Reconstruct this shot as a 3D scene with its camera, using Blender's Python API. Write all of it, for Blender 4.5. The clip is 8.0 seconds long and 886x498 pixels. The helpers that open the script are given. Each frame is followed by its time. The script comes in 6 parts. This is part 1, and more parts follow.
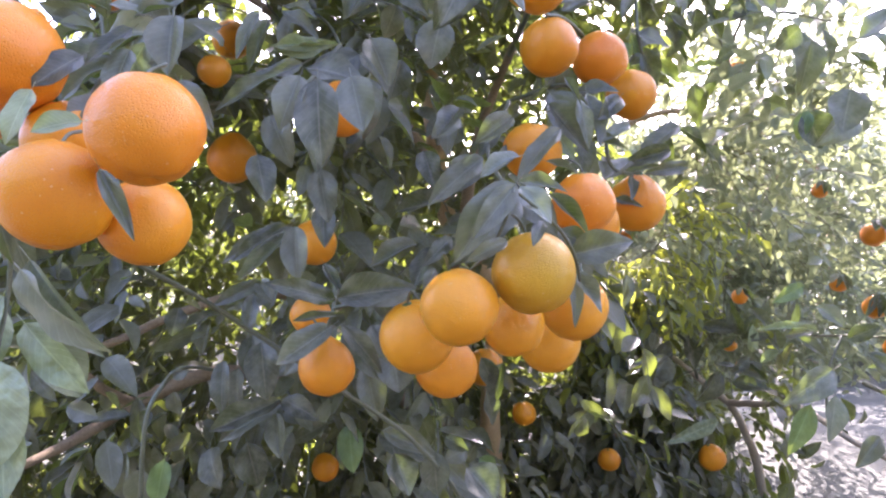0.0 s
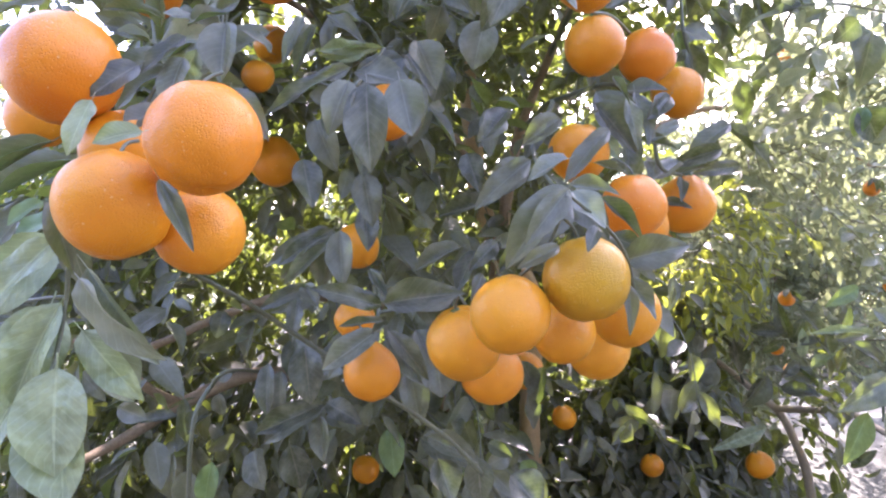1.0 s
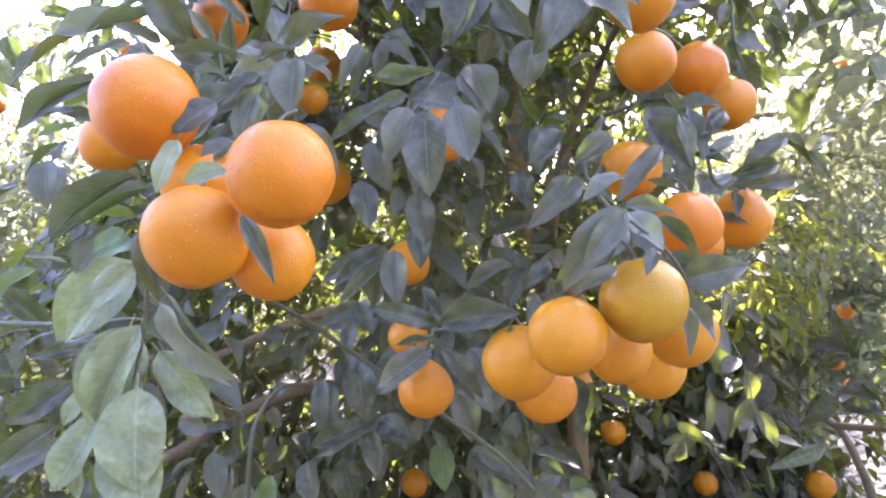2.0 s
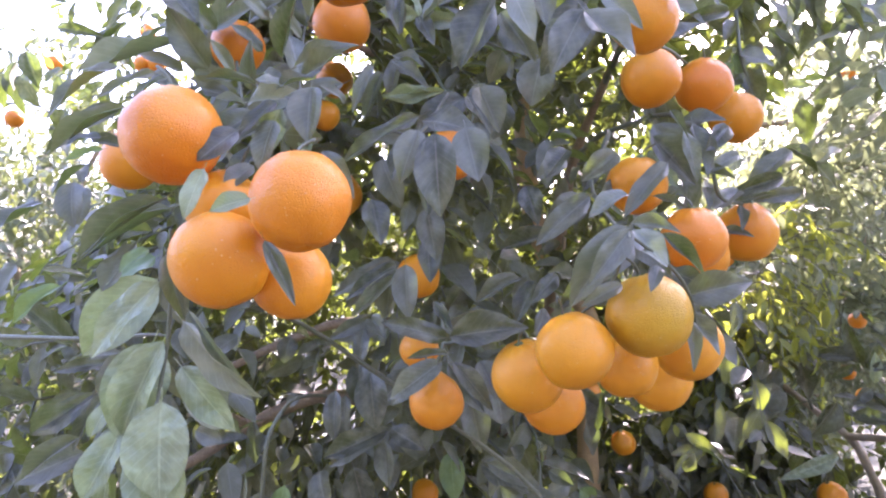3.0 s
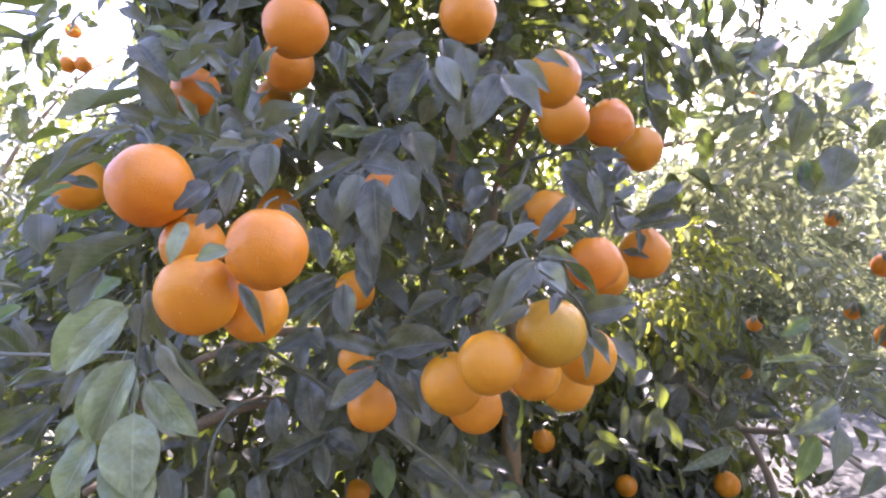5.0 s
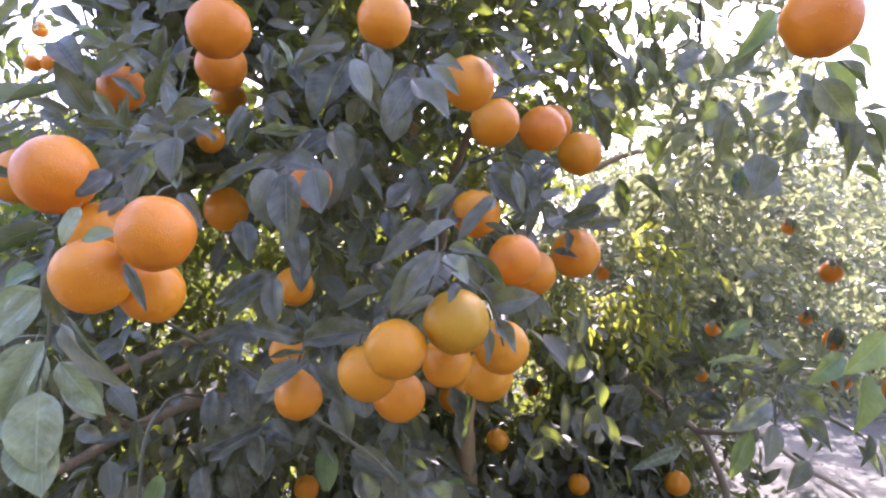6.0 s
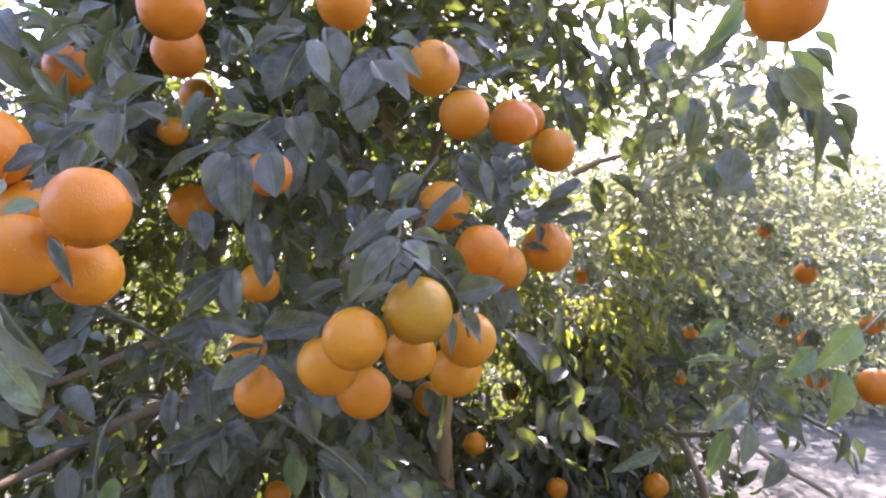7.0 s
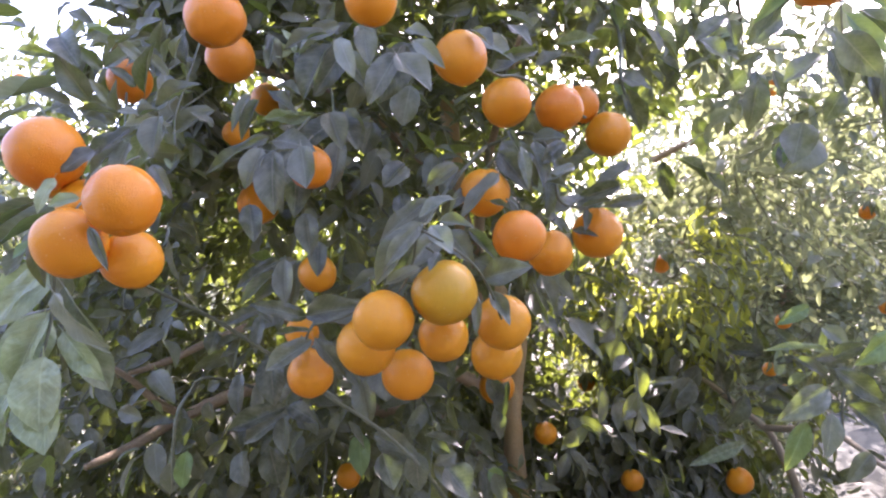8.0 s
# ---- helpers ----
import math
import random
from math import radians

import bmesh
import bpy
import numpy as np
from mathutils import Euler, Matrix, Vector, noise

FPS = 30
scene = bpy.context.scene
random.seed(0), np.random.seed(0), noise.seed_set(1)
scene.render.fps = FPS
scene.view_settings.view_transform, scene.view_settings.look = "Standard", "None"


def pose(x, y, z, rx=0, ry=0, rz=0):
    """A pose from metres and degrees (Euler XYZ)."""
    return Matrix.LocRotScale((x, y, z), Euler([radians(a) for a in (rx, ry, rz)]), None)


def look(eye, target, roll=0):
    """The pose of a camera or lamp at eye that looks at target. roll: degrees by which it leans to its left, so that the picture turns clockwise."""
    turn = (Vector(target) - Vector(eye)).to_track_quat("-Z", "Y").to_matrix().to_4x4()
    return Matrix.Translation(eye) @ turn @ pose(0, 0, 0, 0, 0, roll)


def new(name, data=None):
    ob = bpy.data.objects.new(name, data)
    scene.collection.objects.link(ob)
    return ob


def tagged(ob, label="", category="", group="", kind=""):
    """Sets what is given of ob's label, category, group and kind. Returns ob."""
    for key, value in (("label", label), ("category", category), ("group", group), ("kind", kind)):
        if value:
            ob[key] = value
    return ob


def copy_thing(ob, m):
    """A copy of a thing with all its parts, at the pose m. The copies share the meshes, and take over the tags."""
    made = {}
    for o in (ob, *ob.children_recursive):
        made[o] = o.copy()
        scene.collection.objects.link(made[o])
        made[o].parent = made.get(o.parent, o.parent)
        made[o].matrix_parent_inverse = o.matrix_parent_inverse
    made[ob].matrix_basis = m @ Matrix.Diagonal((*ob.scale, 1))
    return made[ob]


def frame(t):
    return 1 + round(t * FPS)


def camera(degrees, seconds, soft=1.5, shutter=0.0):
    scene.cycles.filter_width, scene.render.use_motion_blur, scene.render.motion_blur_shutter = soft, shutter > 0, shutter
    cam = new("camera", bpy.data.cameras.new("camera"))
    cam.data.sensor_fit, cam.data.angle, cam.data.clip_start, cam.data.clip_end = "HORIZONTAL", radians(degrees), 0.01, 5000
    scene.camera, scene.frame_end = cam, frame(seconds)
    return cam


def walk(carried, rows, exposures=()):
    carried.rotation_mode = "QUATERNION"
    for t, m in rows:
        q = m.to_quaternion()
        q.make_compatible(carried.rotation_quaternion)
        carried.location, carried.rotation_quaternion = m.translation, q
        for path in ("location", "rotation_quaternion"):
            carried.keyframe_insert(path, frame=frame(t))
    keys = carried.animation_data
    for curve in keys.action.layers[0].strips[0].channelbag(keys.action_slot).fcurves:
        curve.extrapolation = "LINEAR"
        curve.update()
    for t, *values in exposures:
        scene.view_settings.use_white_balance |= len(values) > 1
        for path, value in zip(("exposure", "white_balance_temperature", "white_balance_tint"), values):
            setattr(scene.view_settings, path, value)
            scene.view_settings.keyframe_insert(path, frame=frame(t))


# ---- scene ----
cam = camera(70.98, 8.0, soft=2.2)
PATH = [
    (0, pose(0.0000, 0.0000, 1.5000, 90.000, -0.000, 0.000)),
    (0.5, pose(-0.0053, 0.0065, 1.4982, 89.922, 0.193, 1.264)),
    (1, pose(-0.0135, 0.0099, 1.5048, 90.011, 0.143, 3.132)),
    (1.5, pose(-0.0199, 0.0074, 1.5107, 90.519, 0.165, 5.092)),
    (2, pose(-0.0255, -0.0006, 1.5152, 90.947, 0.400, 6.980)),
    (3.5, pose(-0.0238, -0.0360, 1.5276, 91.989, 0.529, 7.855)),
    (4, pose(-0.0389, -0.0628, 1.5342, 92.105, 0.916, 5.513)),
    (5.5, pose(0.0197, -0.1354, 1.5489, 91.797, -0.270, 0.739)),
    (6, pose(0.0633, -0.1489, 1.5305, 92.457, -0.319, -0.120)),
    (6.5, pose(0.0731, -0.1214, 1.5217, 92.866, -0.254, -1.391)),
    (7, pose(0.0871, -0.1261, 1.5064, 93.320, 0.014, -1.667)),
    (7.5, pose(0.1030, -0.1230, 1.4983, 93.323, 0.684, 1.247)),
    (8, pose(0.1569, -0.1442, 1.4930, 92.878, 0.973, 6.468)),
]
walk(cam, PATH, ((0, 3.71, 5840, 35), (1, 3.82, 5840, 35), (2, 3.88, 5840, 37), (3.5, 3.75, 5840, 41), (5.5, 3.43, 5840, 41), (6.5, 3.41, 5860, 39), (7.5, 3.20, 5880, 38), (8, 3.47, 5980, 35)))

# ---- world, sun, exposure ----
SUN_EL, SUN_AZ = radians(41), radians(15)          # the sun stands behind the near tree
world = bpy.data.worlds.new("sky")
scene.world = world
world.use_nodes = True
wn, wl = world.node_tree.nodes, world.node_tree.links
sky = wn.new("ShaderNodeTexSky")
sky.sky_type, sky.sun_disc = "NISHITA", False
sky.sun_elevation, sky.sun_rotation = SUN_EL, SUN_AZ
sky.air_density, sky.dust_density, sky.ozone_density = 1.0, 3.5, 1.0
wn["Background"].inputs["Strength"].default_value = 0.12
wl.new(sky.outputs[0], wn["Background"].inputs["Color"])
sun = new("sun", bpy.data.lights.new("sun", "SUN"))
sun.data.energy, sun.data.angle, sun.data.color = 2.9, radians(0.6), (1.0, 0.93, 0.82)
toward = Vector((math.sin(SUN_AZ) * math.cos(SUN_EL), math.cos(SUN_AZ) * math.cos(SUN_EL), math.sin(SUN_EL)))
sun.matrix_world = look(toward * 20, (0, 0, 0))


# ---- materials ----
def material(name):
    mat = bpy.data.materials.new(name)
    mat.use_nodes = True
    return mat, mat.node_tree.nodes, mat.node_tree.links, mat.node_tree.nodes["Principled BSDF"]


def ramp(nodes, links, fac, *stops):
    r = nodes.new("ShaderNodeValToRGB")
    while len(r.color_ramp.elements) < len(stops):
        r.color_ramp.elements.new(0.5)
    for el, (p, c) in zip(r.color_ramp.elements, stops):
        el.position, el.color = p, (*c, 1)
    links.new(fac, r.inputs[0])
    return r.outputs[0]


def texture(nodes, links, coord, scale, detail=3.0, rough=0.55):
    n = nodes.new("ShaderNodeTexNoise")
    n.inputs["Scale"].default_value, n.inputs["Detail"].default_value, n.inputs["Roughness"].default_value = scale, detail, rough
    links.new(coord, n.inputs["Vector"])
    return n.outputs["Fac"]


def blend(nodes, links, fac, a, b, mode="MIX"):
    m = nodes.new("ShaderNodeMix")
    m.data_type, m.blend_type = "RGBA", mode
    for sock, v in ((m.inputs["Factor"], fac), (m.inputs["A"], a), (m.inputs["B"], b)):
        if hasattr(v, "is_linked"):
            links.new(v, sock)
        elif isinstance(v, tuple):
            sock.default_value = (*v, 1)
        else:
            sock.default_value = v
    return m.outputs["Result"]


def calc(nodes, links, op, a, b=0.0, c=0.0):
    m = nodes.new("ShaderNodeMath")
    m.operation = op
    for sock, v in zip(m.inputs, (a, b, c)):
        if hasattr(v, "is_linked"):
            links.new(v, sock)
        else:
            sock.default_value = v
    return m.outputs[0]


def bump(nodes, links, height, strength, distance, bsdf):
    b = nodes.new("ShaderNodeBump")
    b.inputs["Strength"].default_value, b.inputs["Distance"].default_value = strength, distance
    links.new(height, b.inputs["Height"])
    links.new(b.outputs[0], bsdf.inputs["Normal"])


def leaf_material(name, dark, light, through_light, share, islands, dust=0.25, crinkle=0.0):
    """Citrus leaf: waxy skin, paler midrib and side veins, light shining through."""
    mat, n, l, p = material(name)
    if islands:
        rnd = n.new("ShaderNodeNewGeometry").outputs["Random Per Island"]
    else:
        rnd = n.new("ShaderNodeObjectInfo").outputs["Random"]
    uv = n.new("ShaderNodeUVMap").outputs[0]
    sep = n.new("ShaderNodeSeparateXYZ")
    l.new(uv, sep.inputs[0])
    u, v = sep.outputs[0], sep.outputs[1]
    across = calc(n, l, "ABSOLUTE", calc(n, l, "SUBTRACT", u, 0.5))
    rib = calc(n, l, "LESS_THAN", across, 0.022)
    veins = calc(n, l, "SINE", calc(n, l, "MULTIPLY", calc(n, l, "SUBTRACT", v, calc(n, l, "MULTIPLY", across, 0.55)), 62.0))
    veins = calc(n, l, "SMOOTH_MIN", calc(n, l, "GREATER_THAN", veins, 0.9), 1.0, 0.1)
    where = n.new("ShaderNodeNewGeometry").outputs["Position"]
    base = blend(n, l, rnd, dark, light)
    spots = texture(n, l, where, 60.0, 4.0)
    base = blend(n, l, ramp(n, l, spots, (0.42, (0, 0, 0)), (0.75, (0.6, 0.6, 0.6))), base, tuple(min(1, c * 1.9 + 0.015) for c in light))
    film = texture(n, l, where, 24.0, 6.0, 0.65)
    base = blend(n, l, ramp(n, l, film, (0.45, (0, 0, 0)), (0.8, (dust, dust, dust))), base, (0.24, 0.235, 0.20))
    base = blend(n, l, calc(n, l, "MULTIPLY", veins, 0.22), base, tuple(c * 1.7 + 0.02 for c in light))
    base = blend(n, l, calc(n, l, "MULTIPLY", rib, 0.34), base, tuple(c * 2.2 + 0.04 for c in light))
    l.new(base, p.inputs["Base Color"])
    l.new(calc(n, l, "MULTIPLY_ADD", film, 0.30, 0.22 - 0.06 * crinkle), p.inputs["Roughness"])
    p.inputs["Specular IOR Level"].default_value = 0.32
    relief = calc(n, l, "ADD", calc(n, l, "MULTIPLY", veins, -0.5), calc(n, l, "MULTIPLY", texture(n, l, where, 130.0), 0.8))
    relief = calc(n, l, "MULTIPLY_ADD", texture(n, l, where, 55.0, 2.0), crinkle * 8.0, relief)
    bump(n, l, relief, 0.35 + 0.4 * crinkle, 0.0012, p)
    glow = n.new("ShaderNodeBsdfTranslucent")
    l.new(blend(n, l, calc(n, l, "MULTIPLY", spots, 0.5), through_light, tuple(c * 0.6 for c in through_light)), glow.inputs["Color"])
    mix = n.new("ShaderNodeMixShader")
    mix.inputs[0].default_value = share
    l.new(p.outputs[0], mix.inputs[1])
    l.new(glow.outputs[0], mix.inputs[2])
    l.new(mix.outputs[0], n["Material Output"].inputs["Surface"])
    return mat


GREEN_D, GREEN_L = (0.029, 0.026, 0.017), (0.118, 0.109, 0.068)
LEAF = {
    "d": leaf_material("leaf_dark_green", GREEN_D, GREEN_L, (0.30, 0.42, 0.05), 0.14, False, 0.42),
    "p": leaf_material("leaf_pale_green", (0.180, 0.200, 0.105), (0.275, 0.295, 0.170), (0.36, 0.48, 0.10), 0.25, False, 0.4, 1.0),
    # tone s: greyer and paler, sky sheen on upright leaves painted into the base
    "s": leaf_material("leaf_skylit_green", (0.102, 0.102, 0.070), (0.185, 0.182, 0.130), (0.32, 0.42, 0.08), 0.16, False, 0.5),
    # tone g: lit copy of the leaf, sunlight put into brighter colour and glow
    "g": leaf_material("leaf_lit_green", (0.085, 0.125, 0.045), (0.13, 0.18, 0.07), (0.40, 0.52, 0.07), 0.24, False, 0.1),
}
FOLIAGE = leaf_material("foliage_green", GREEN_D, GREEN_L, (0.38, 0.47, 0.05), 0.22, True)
# lighter copy of the leaf green: haze and glare on the right put into colour
FOLIAGE_HAZED = leaf_material("foliage_hazed_green", (0.080, 0.090, 0.062), (0.150, 0.165, 0.105), (0.48, 0.53, 0.22), 0.28, True, 0.15)
# darker, less translucent twin: shade of the left and far trees put into colour
FOLIAGE_SHADED = leaf_material("foliage_shaded_green", (0.052, 0.062, 0.040), (0.118, 0.132, 0.085), (0.38, 0.44, 0.11), 0.18, True, 0.15)
# yellower, more translucent leaf green that paints in sun from behind
FOLIAGE_BACKLIT = leaf_material("foliage_backlit_green", (0.08, 0.10, 0.035), (0.13, 0.15, 0.06), (0.60, 0.64, 0.07), 0.46, True, 0.12)
LITTER = leaf_material("dry_leaf_brown", (0.06, 0.04, 0.026), (0.16, 0.11, 0.065), (0.2, 0.12, 0.05), 0.1, True, 0.3)


def peel_material(name, low, high, blush):
    """Orange peel: pitted oil glands, blotches, a few pale scars."""
    mat, n, l, p = material(name)
    here = n.new("ShaderNodeTexCoord").outputs["Object"]
    rnd = n.new("ShaderNodeObjectInfo").outputs["Random"]
    shift = n.new("ShaderNodeVectorMath")
    shift.operation = "ADD"
    l.new(here, shift.inputs[0])
    l.new(rnd, shift.inputs[1])
    at = shift.outputs[0]
    base = blend(n, l, texture(n, l, at, 2.2, 2.0), low, high)
    base = blend(n, l, ramp(n, l, texture(n, l, at, 1.1, 2.0), (0.45, (0, 0, 0)), (0.75, (0.9, 0.9, 0.9))), base, blush)
    base = blend(n, l, calc(n, l, "MULTIPLY", rnd, 0.35), base, high)
    cells = n.new("ShaderNodeTexVoronoi")
    cells.inputs["Scale"].default_value = 46.0
    l.new(at, cells.inputs["Vector"])
    pits = ramp(n, l, cells.outputs["Distance"], (0.0, (0, 0, 0)), (0.45, (1, 1, 1)))
    base = blend(n, l, calc(n, l, "MULTIPLY", calc(n, l, "SUBTRACT", 1.0, pits), 0.22), base, tuple(c * 0.6 for c in low))
    dots = n.new("ShaderNodeTexVoronoi")
    dots.inputs["Scale"].default_value = 11.0
    l.new(at, dots.inputs["Vector"])
    few = calc(n, l, "MULTIPLY", calc(n, l, "LESS_THAN", dots.outputs["Distance"], 0.13), calc(n, l, "GREATER_THAN", texture(n, l, at, 3.0, 1.0), 0.53))
    base = blend(n, l, calc(n, l, "MULTIPLY", few, 0.28), base, (0.75, 0.55, 0.35))
    l.new(base, p.inputs["Base Color"])
    p.inputs["Roughness"].default_value = 0.33
    p.inputs["Specular IOR Level"].default_value = 0.34
    p.inputs["Subsurface Weight"].default_value = 0.03
    p.inputs["Subsurface Radius"].default_value = (0.012, 0.004, 0.001)
    p.inputs["Subsurface Scale"].default_value = 0.5
    bump(n, l, calc(n, l, "ADD", pits, calc(n, l, "MULTIPLY", texture(n, l, at, 9.0, 3.0), 1.4)), 0.42, 0.0013, p)
    return mat


PEEL = {
    "deep": peel_material("peel_deep_orange", (0.628, 0.181, 0.005), (0.671, 0.229, 0.008), (0.577, 0.147, 0.004)),
    "mid": peel_material("peel_orange", (0.637, 0.212, 0.005), (0.681, 0.266, 0.008), (0.585, 0.174, 0.004)),
    "yellow": peel_material("peel_yellow_orange", (0.621, 0.228, 0.005), (0.663, 0.277, 0.009), (0.577, 0.203, 0.005)),
    "green": peel_material("peel_greenish_orange", (0.499, 0.233, 0.008), (0.568, 0.269, 0.012), (0.396, 0.223, 0.010)),
}


def plain_rough(name, low, high, scale, rough, relief, reach):
    mat, n, l, p = material(name)
    here = n.new("ShaderNodeNewGeometry").outputs["Position"]
    big, fine = texture(n, l, here, scale, 4.0), texture(n, l, here, scale * 9, 5.0, 0.7)
    col = blend(n, l, big, low, high)
    col = blend(n, l, ramp(n, l, fine, (0.4, (0, 0, 0)), (0.72, (0.55, 0.55, 0.55))), col, tuple(c * 0.5 for c in low))
    l.new(col, p.inputs["Base Color"])
    p.inputs["Roughness"].default_value = rough
    bump(n, l, calc(n, l, "ADD", big, calc(n, l, "MULTIPLY", fine, 0.5)), relief, reach, p)
    return mat


BARK = plain_rough("bark_grey_brown", (0.34, 0.265, 0.18), (0.52, 0.43, 0.31), 18.0, 0.85, 0.8, 0.006)
BARK_OLD = plain_rough("bark_brown", (0.23, 0.155, 0.085), (0.38, 0.28, 0.17), 18.0, 0.85, 0.8, 0.006)
TWIG = plain_rough("twig_green_brown", (0.085, 0.095, 0.05), (0.16, 0.155, 0.09), 30.0, 0.6, 0.4, 0.002)
CALYX = plain_rough("calyx_green", (0.06, 0.10, 0.03), (0.14, 0.18, 0.06), 200.0, 0.6, 0.3, 0.0005)
DIRT = plain_rough("dirt_pale_grey", (0.074, 0.072, 0.054), (0.116, 0.114, 0.088), 1.3, 0.95, 0.9, 0.03)
CLOD = plain_rough("clod_grey", (0.18, 0.16, 0.14), (0.30, 0.27, 0.24), 25.0, 0.95, 0.6, 0.004)
BARK_TAN = plain_rough("bark_tan", (0.30, 0.19, 0.075), (0.46, 0.31, 0.14), 24.0, 0.8, 0.5, 0.003)


# ---- building blocks ----
def mesh_from(name, verts, faces, mat, smooth=True, uvs=None):
    me = bpy.data.meshes.new(name)
    me.from_pydata([tuple(v) for v in verts], [], faces)
    if mat:
        me.materials.append(mat)
    if smooth:
        me.polygons.foreach_set("use_smooth", [True] * len(me.polygons))
    if uvs is not None:
        lay = me.uv_layers.new(name="UVMap")
        loop = np.empty(len(me.loops), dtype=np.int32)
        me.loops.foreach_get("vertex_index", loop)
        lay.data.foreach_set("uv", np.asarray(uvs, dtype=np.float32)[loop].ravel())
    me.update()
    return me


def child(name, me, parent, label=""):
    ob = new(name, me)
    ob.parent = parent
    return tagged(ob, label)


def spline(points, steps):
    """Catmull-Rom through points (x, y, z, radius)."""
    pts = [np.array(p, float) for p in points]
    pts = [2 * pts[0] - pts[1]] + pts + [2 * pts[-1] - pts[-2]]
    out = []
    for a, b, c, d in zip(pts, pts[1:], pts[2:], pts[3:]):
        for k in range(steps):
            s = k / steps
            out.append(0.5 * (2 * b + (c - a) * s + (2 * a - 5 * b + 4 * c - d) * s * s + (3 * b - a - 3 * c + d) * s ** 3))
    out.append(pts[-2])
    return np.array(out)


def tube_data(points, sides=7, steps=6, wobble=0.0, rng=None):
    path = spline(points, steps)
    n = len(path)
    tang = np.gradient(path[:, :3], axis=0)
    tang /= np.linalg.norm(tang, axis=1)[:, None] + 1e-9
    verts, faces = [], []
    ref = np.array((0.31, 0.17, 0.93)) if abs(tang[0][2]) < 0.9 else np.array((0.9, 0.3, 0.1))
    for i in range(n):
        e1 = np.cross(tang[i], ref)
        e1 /= np.linalg.norm(e1) + 1e-9
        e2 = np.cross(tang[i], e1)
        for k in range(sides):
            a = 2 * math.pi * k / sides
            r = max(path[i, 3], 0.0004) * (1 + (wobble * (rng.random() - 0.5) if rng is not None else 0))
            verts.append(path[i, :3] + r * (math.cos(a) * e1 + math.sin(a) * e2))
    for i in range(n - 1):
        for k in range(sides):
            j = (k + 1) % sides
            faces.append((i * sides + k, i * sides + j, (i + 1) * sides + j, (i + 1) * sides + k))
    faces.append(tuple(range(sides))[::-1])
    faces.append(tuple((n - 1) * sides + k for k in range(sides)))
    return verts, faces


def branch(name, tree, points, mat=BARK, label="", sides=8, steps=8, world=False):
    if world:
        o = tree.matrix_basis.translation
        points = [(x - o.x, y - o.y, z - o.z, r) for x, y, z, r in points]
    v, f = tube_data(points, sides, steps, 0.16, np.random.default_rng(len(points) * 7 + int(abs(points[0][0]) * 1000)))
    return child(name, mesh_from(name, v, f, mat), tree, label)


def leaf_shape(rows, cols, fold, curl, wave, twist):
    """A citrus blade along +Y, one long and one wide at its middle, with a short stalk; its face looks to +Z."""
    verts, uvs, faces = [], [], []
    for i in range(rows + 1):
        s = i / rows
        half = 0.5 * s ** 0.70 * (1 - s) ** 0.92 / 0.3336
        if i in (0, rows):
            half = 0.010
        for k in range(cols + 1):
            u = 2 * k / cols - 1
            x = half * u
            z = fold * half * (abs(u) - 0.35 * u * u) - curl * (s - 0.15) ** 2 + wave * u * u * half * math.sin(8 * s + 2.0 * u) + twist * u * half * (s - 0.4)
            verts.append((x, s, z))
            uvs.append((0.5 + 0.5 * u, s))
    for i in range(rows):
        for k in range(cols):
            a = i * (cols + 1) + k
            faces.append((a, a + 1, a + cols + 2, a + cols + 1))
    return np.array(verts), np.array(uvs), faces


def full_leaf(index, mat):
    """A whole leaf mesh with its stalk, for leaves near the lane."""
    shapes = ((0.48, 0.16, 0.12, 0.15), (0.70, 0.26, 0.13, 0.30), (0.32, 0.24, 0.18, -0.30), (0.86, 0.14, 0.10, 0.22), (0.42, 0.36, 0.16, -0.26), (0.60, -0.10, 0.16, 0.32))
    v, uv, f = leaf_shape(12, 6, *shapes[index])
    sv, sf = tube_data([(0, -0.14, 0.02, 0.012), (0, -0.06, 0.0, 0.011), (0, 0.05, v[3][2], 0.008)], 5, 2)
    f = f + [tuple(i + len(v) for i in face) for face in sf]
    return mesh_from("leaf", np.vstack([v, np.array(sv)]), f, mat, True, np.vstack([uv, np.full((len(sv), 2), 0.5)]))


LEAF_MESH = {tone: [full_leaf(i, LEAF[tone]) for i in range(6)] for tone in LEAF}
leaf_count = 0
OPEN_SIDE = Vector((0.05, -0.9, 0.45)).normalized()


def leaf(tree, base, tip, width, turn, tone):
    """One leaf from stalk to tip, its face towards the open side of the crown, turned about its midrib."""
    global leaf_count
    base, tip = Vector(base), Vector(tip)
    axis = tip - base
    length = axis.length
    axis.normalize()
    face = (OPEN_SIDE - axis * OPEN_SIDE.dot(axis)).normalized()
    face = Matrix.Rotation(radians(turn), 3, axis) @ face
    side = axis.cross(face)
    ob = child("leaf", LEAF_MESH[tone][(leaf_count * 5 + 2) % 6], tree)
    m = Matrix((side * width, axis * length, face * length * 0.8)).transposed().to_4x4()
    ob.matrix_basis = tree.matrix_basis.inverted() @ Matrix.Translation(base) @ m
    leaf_count += 1
    return ob


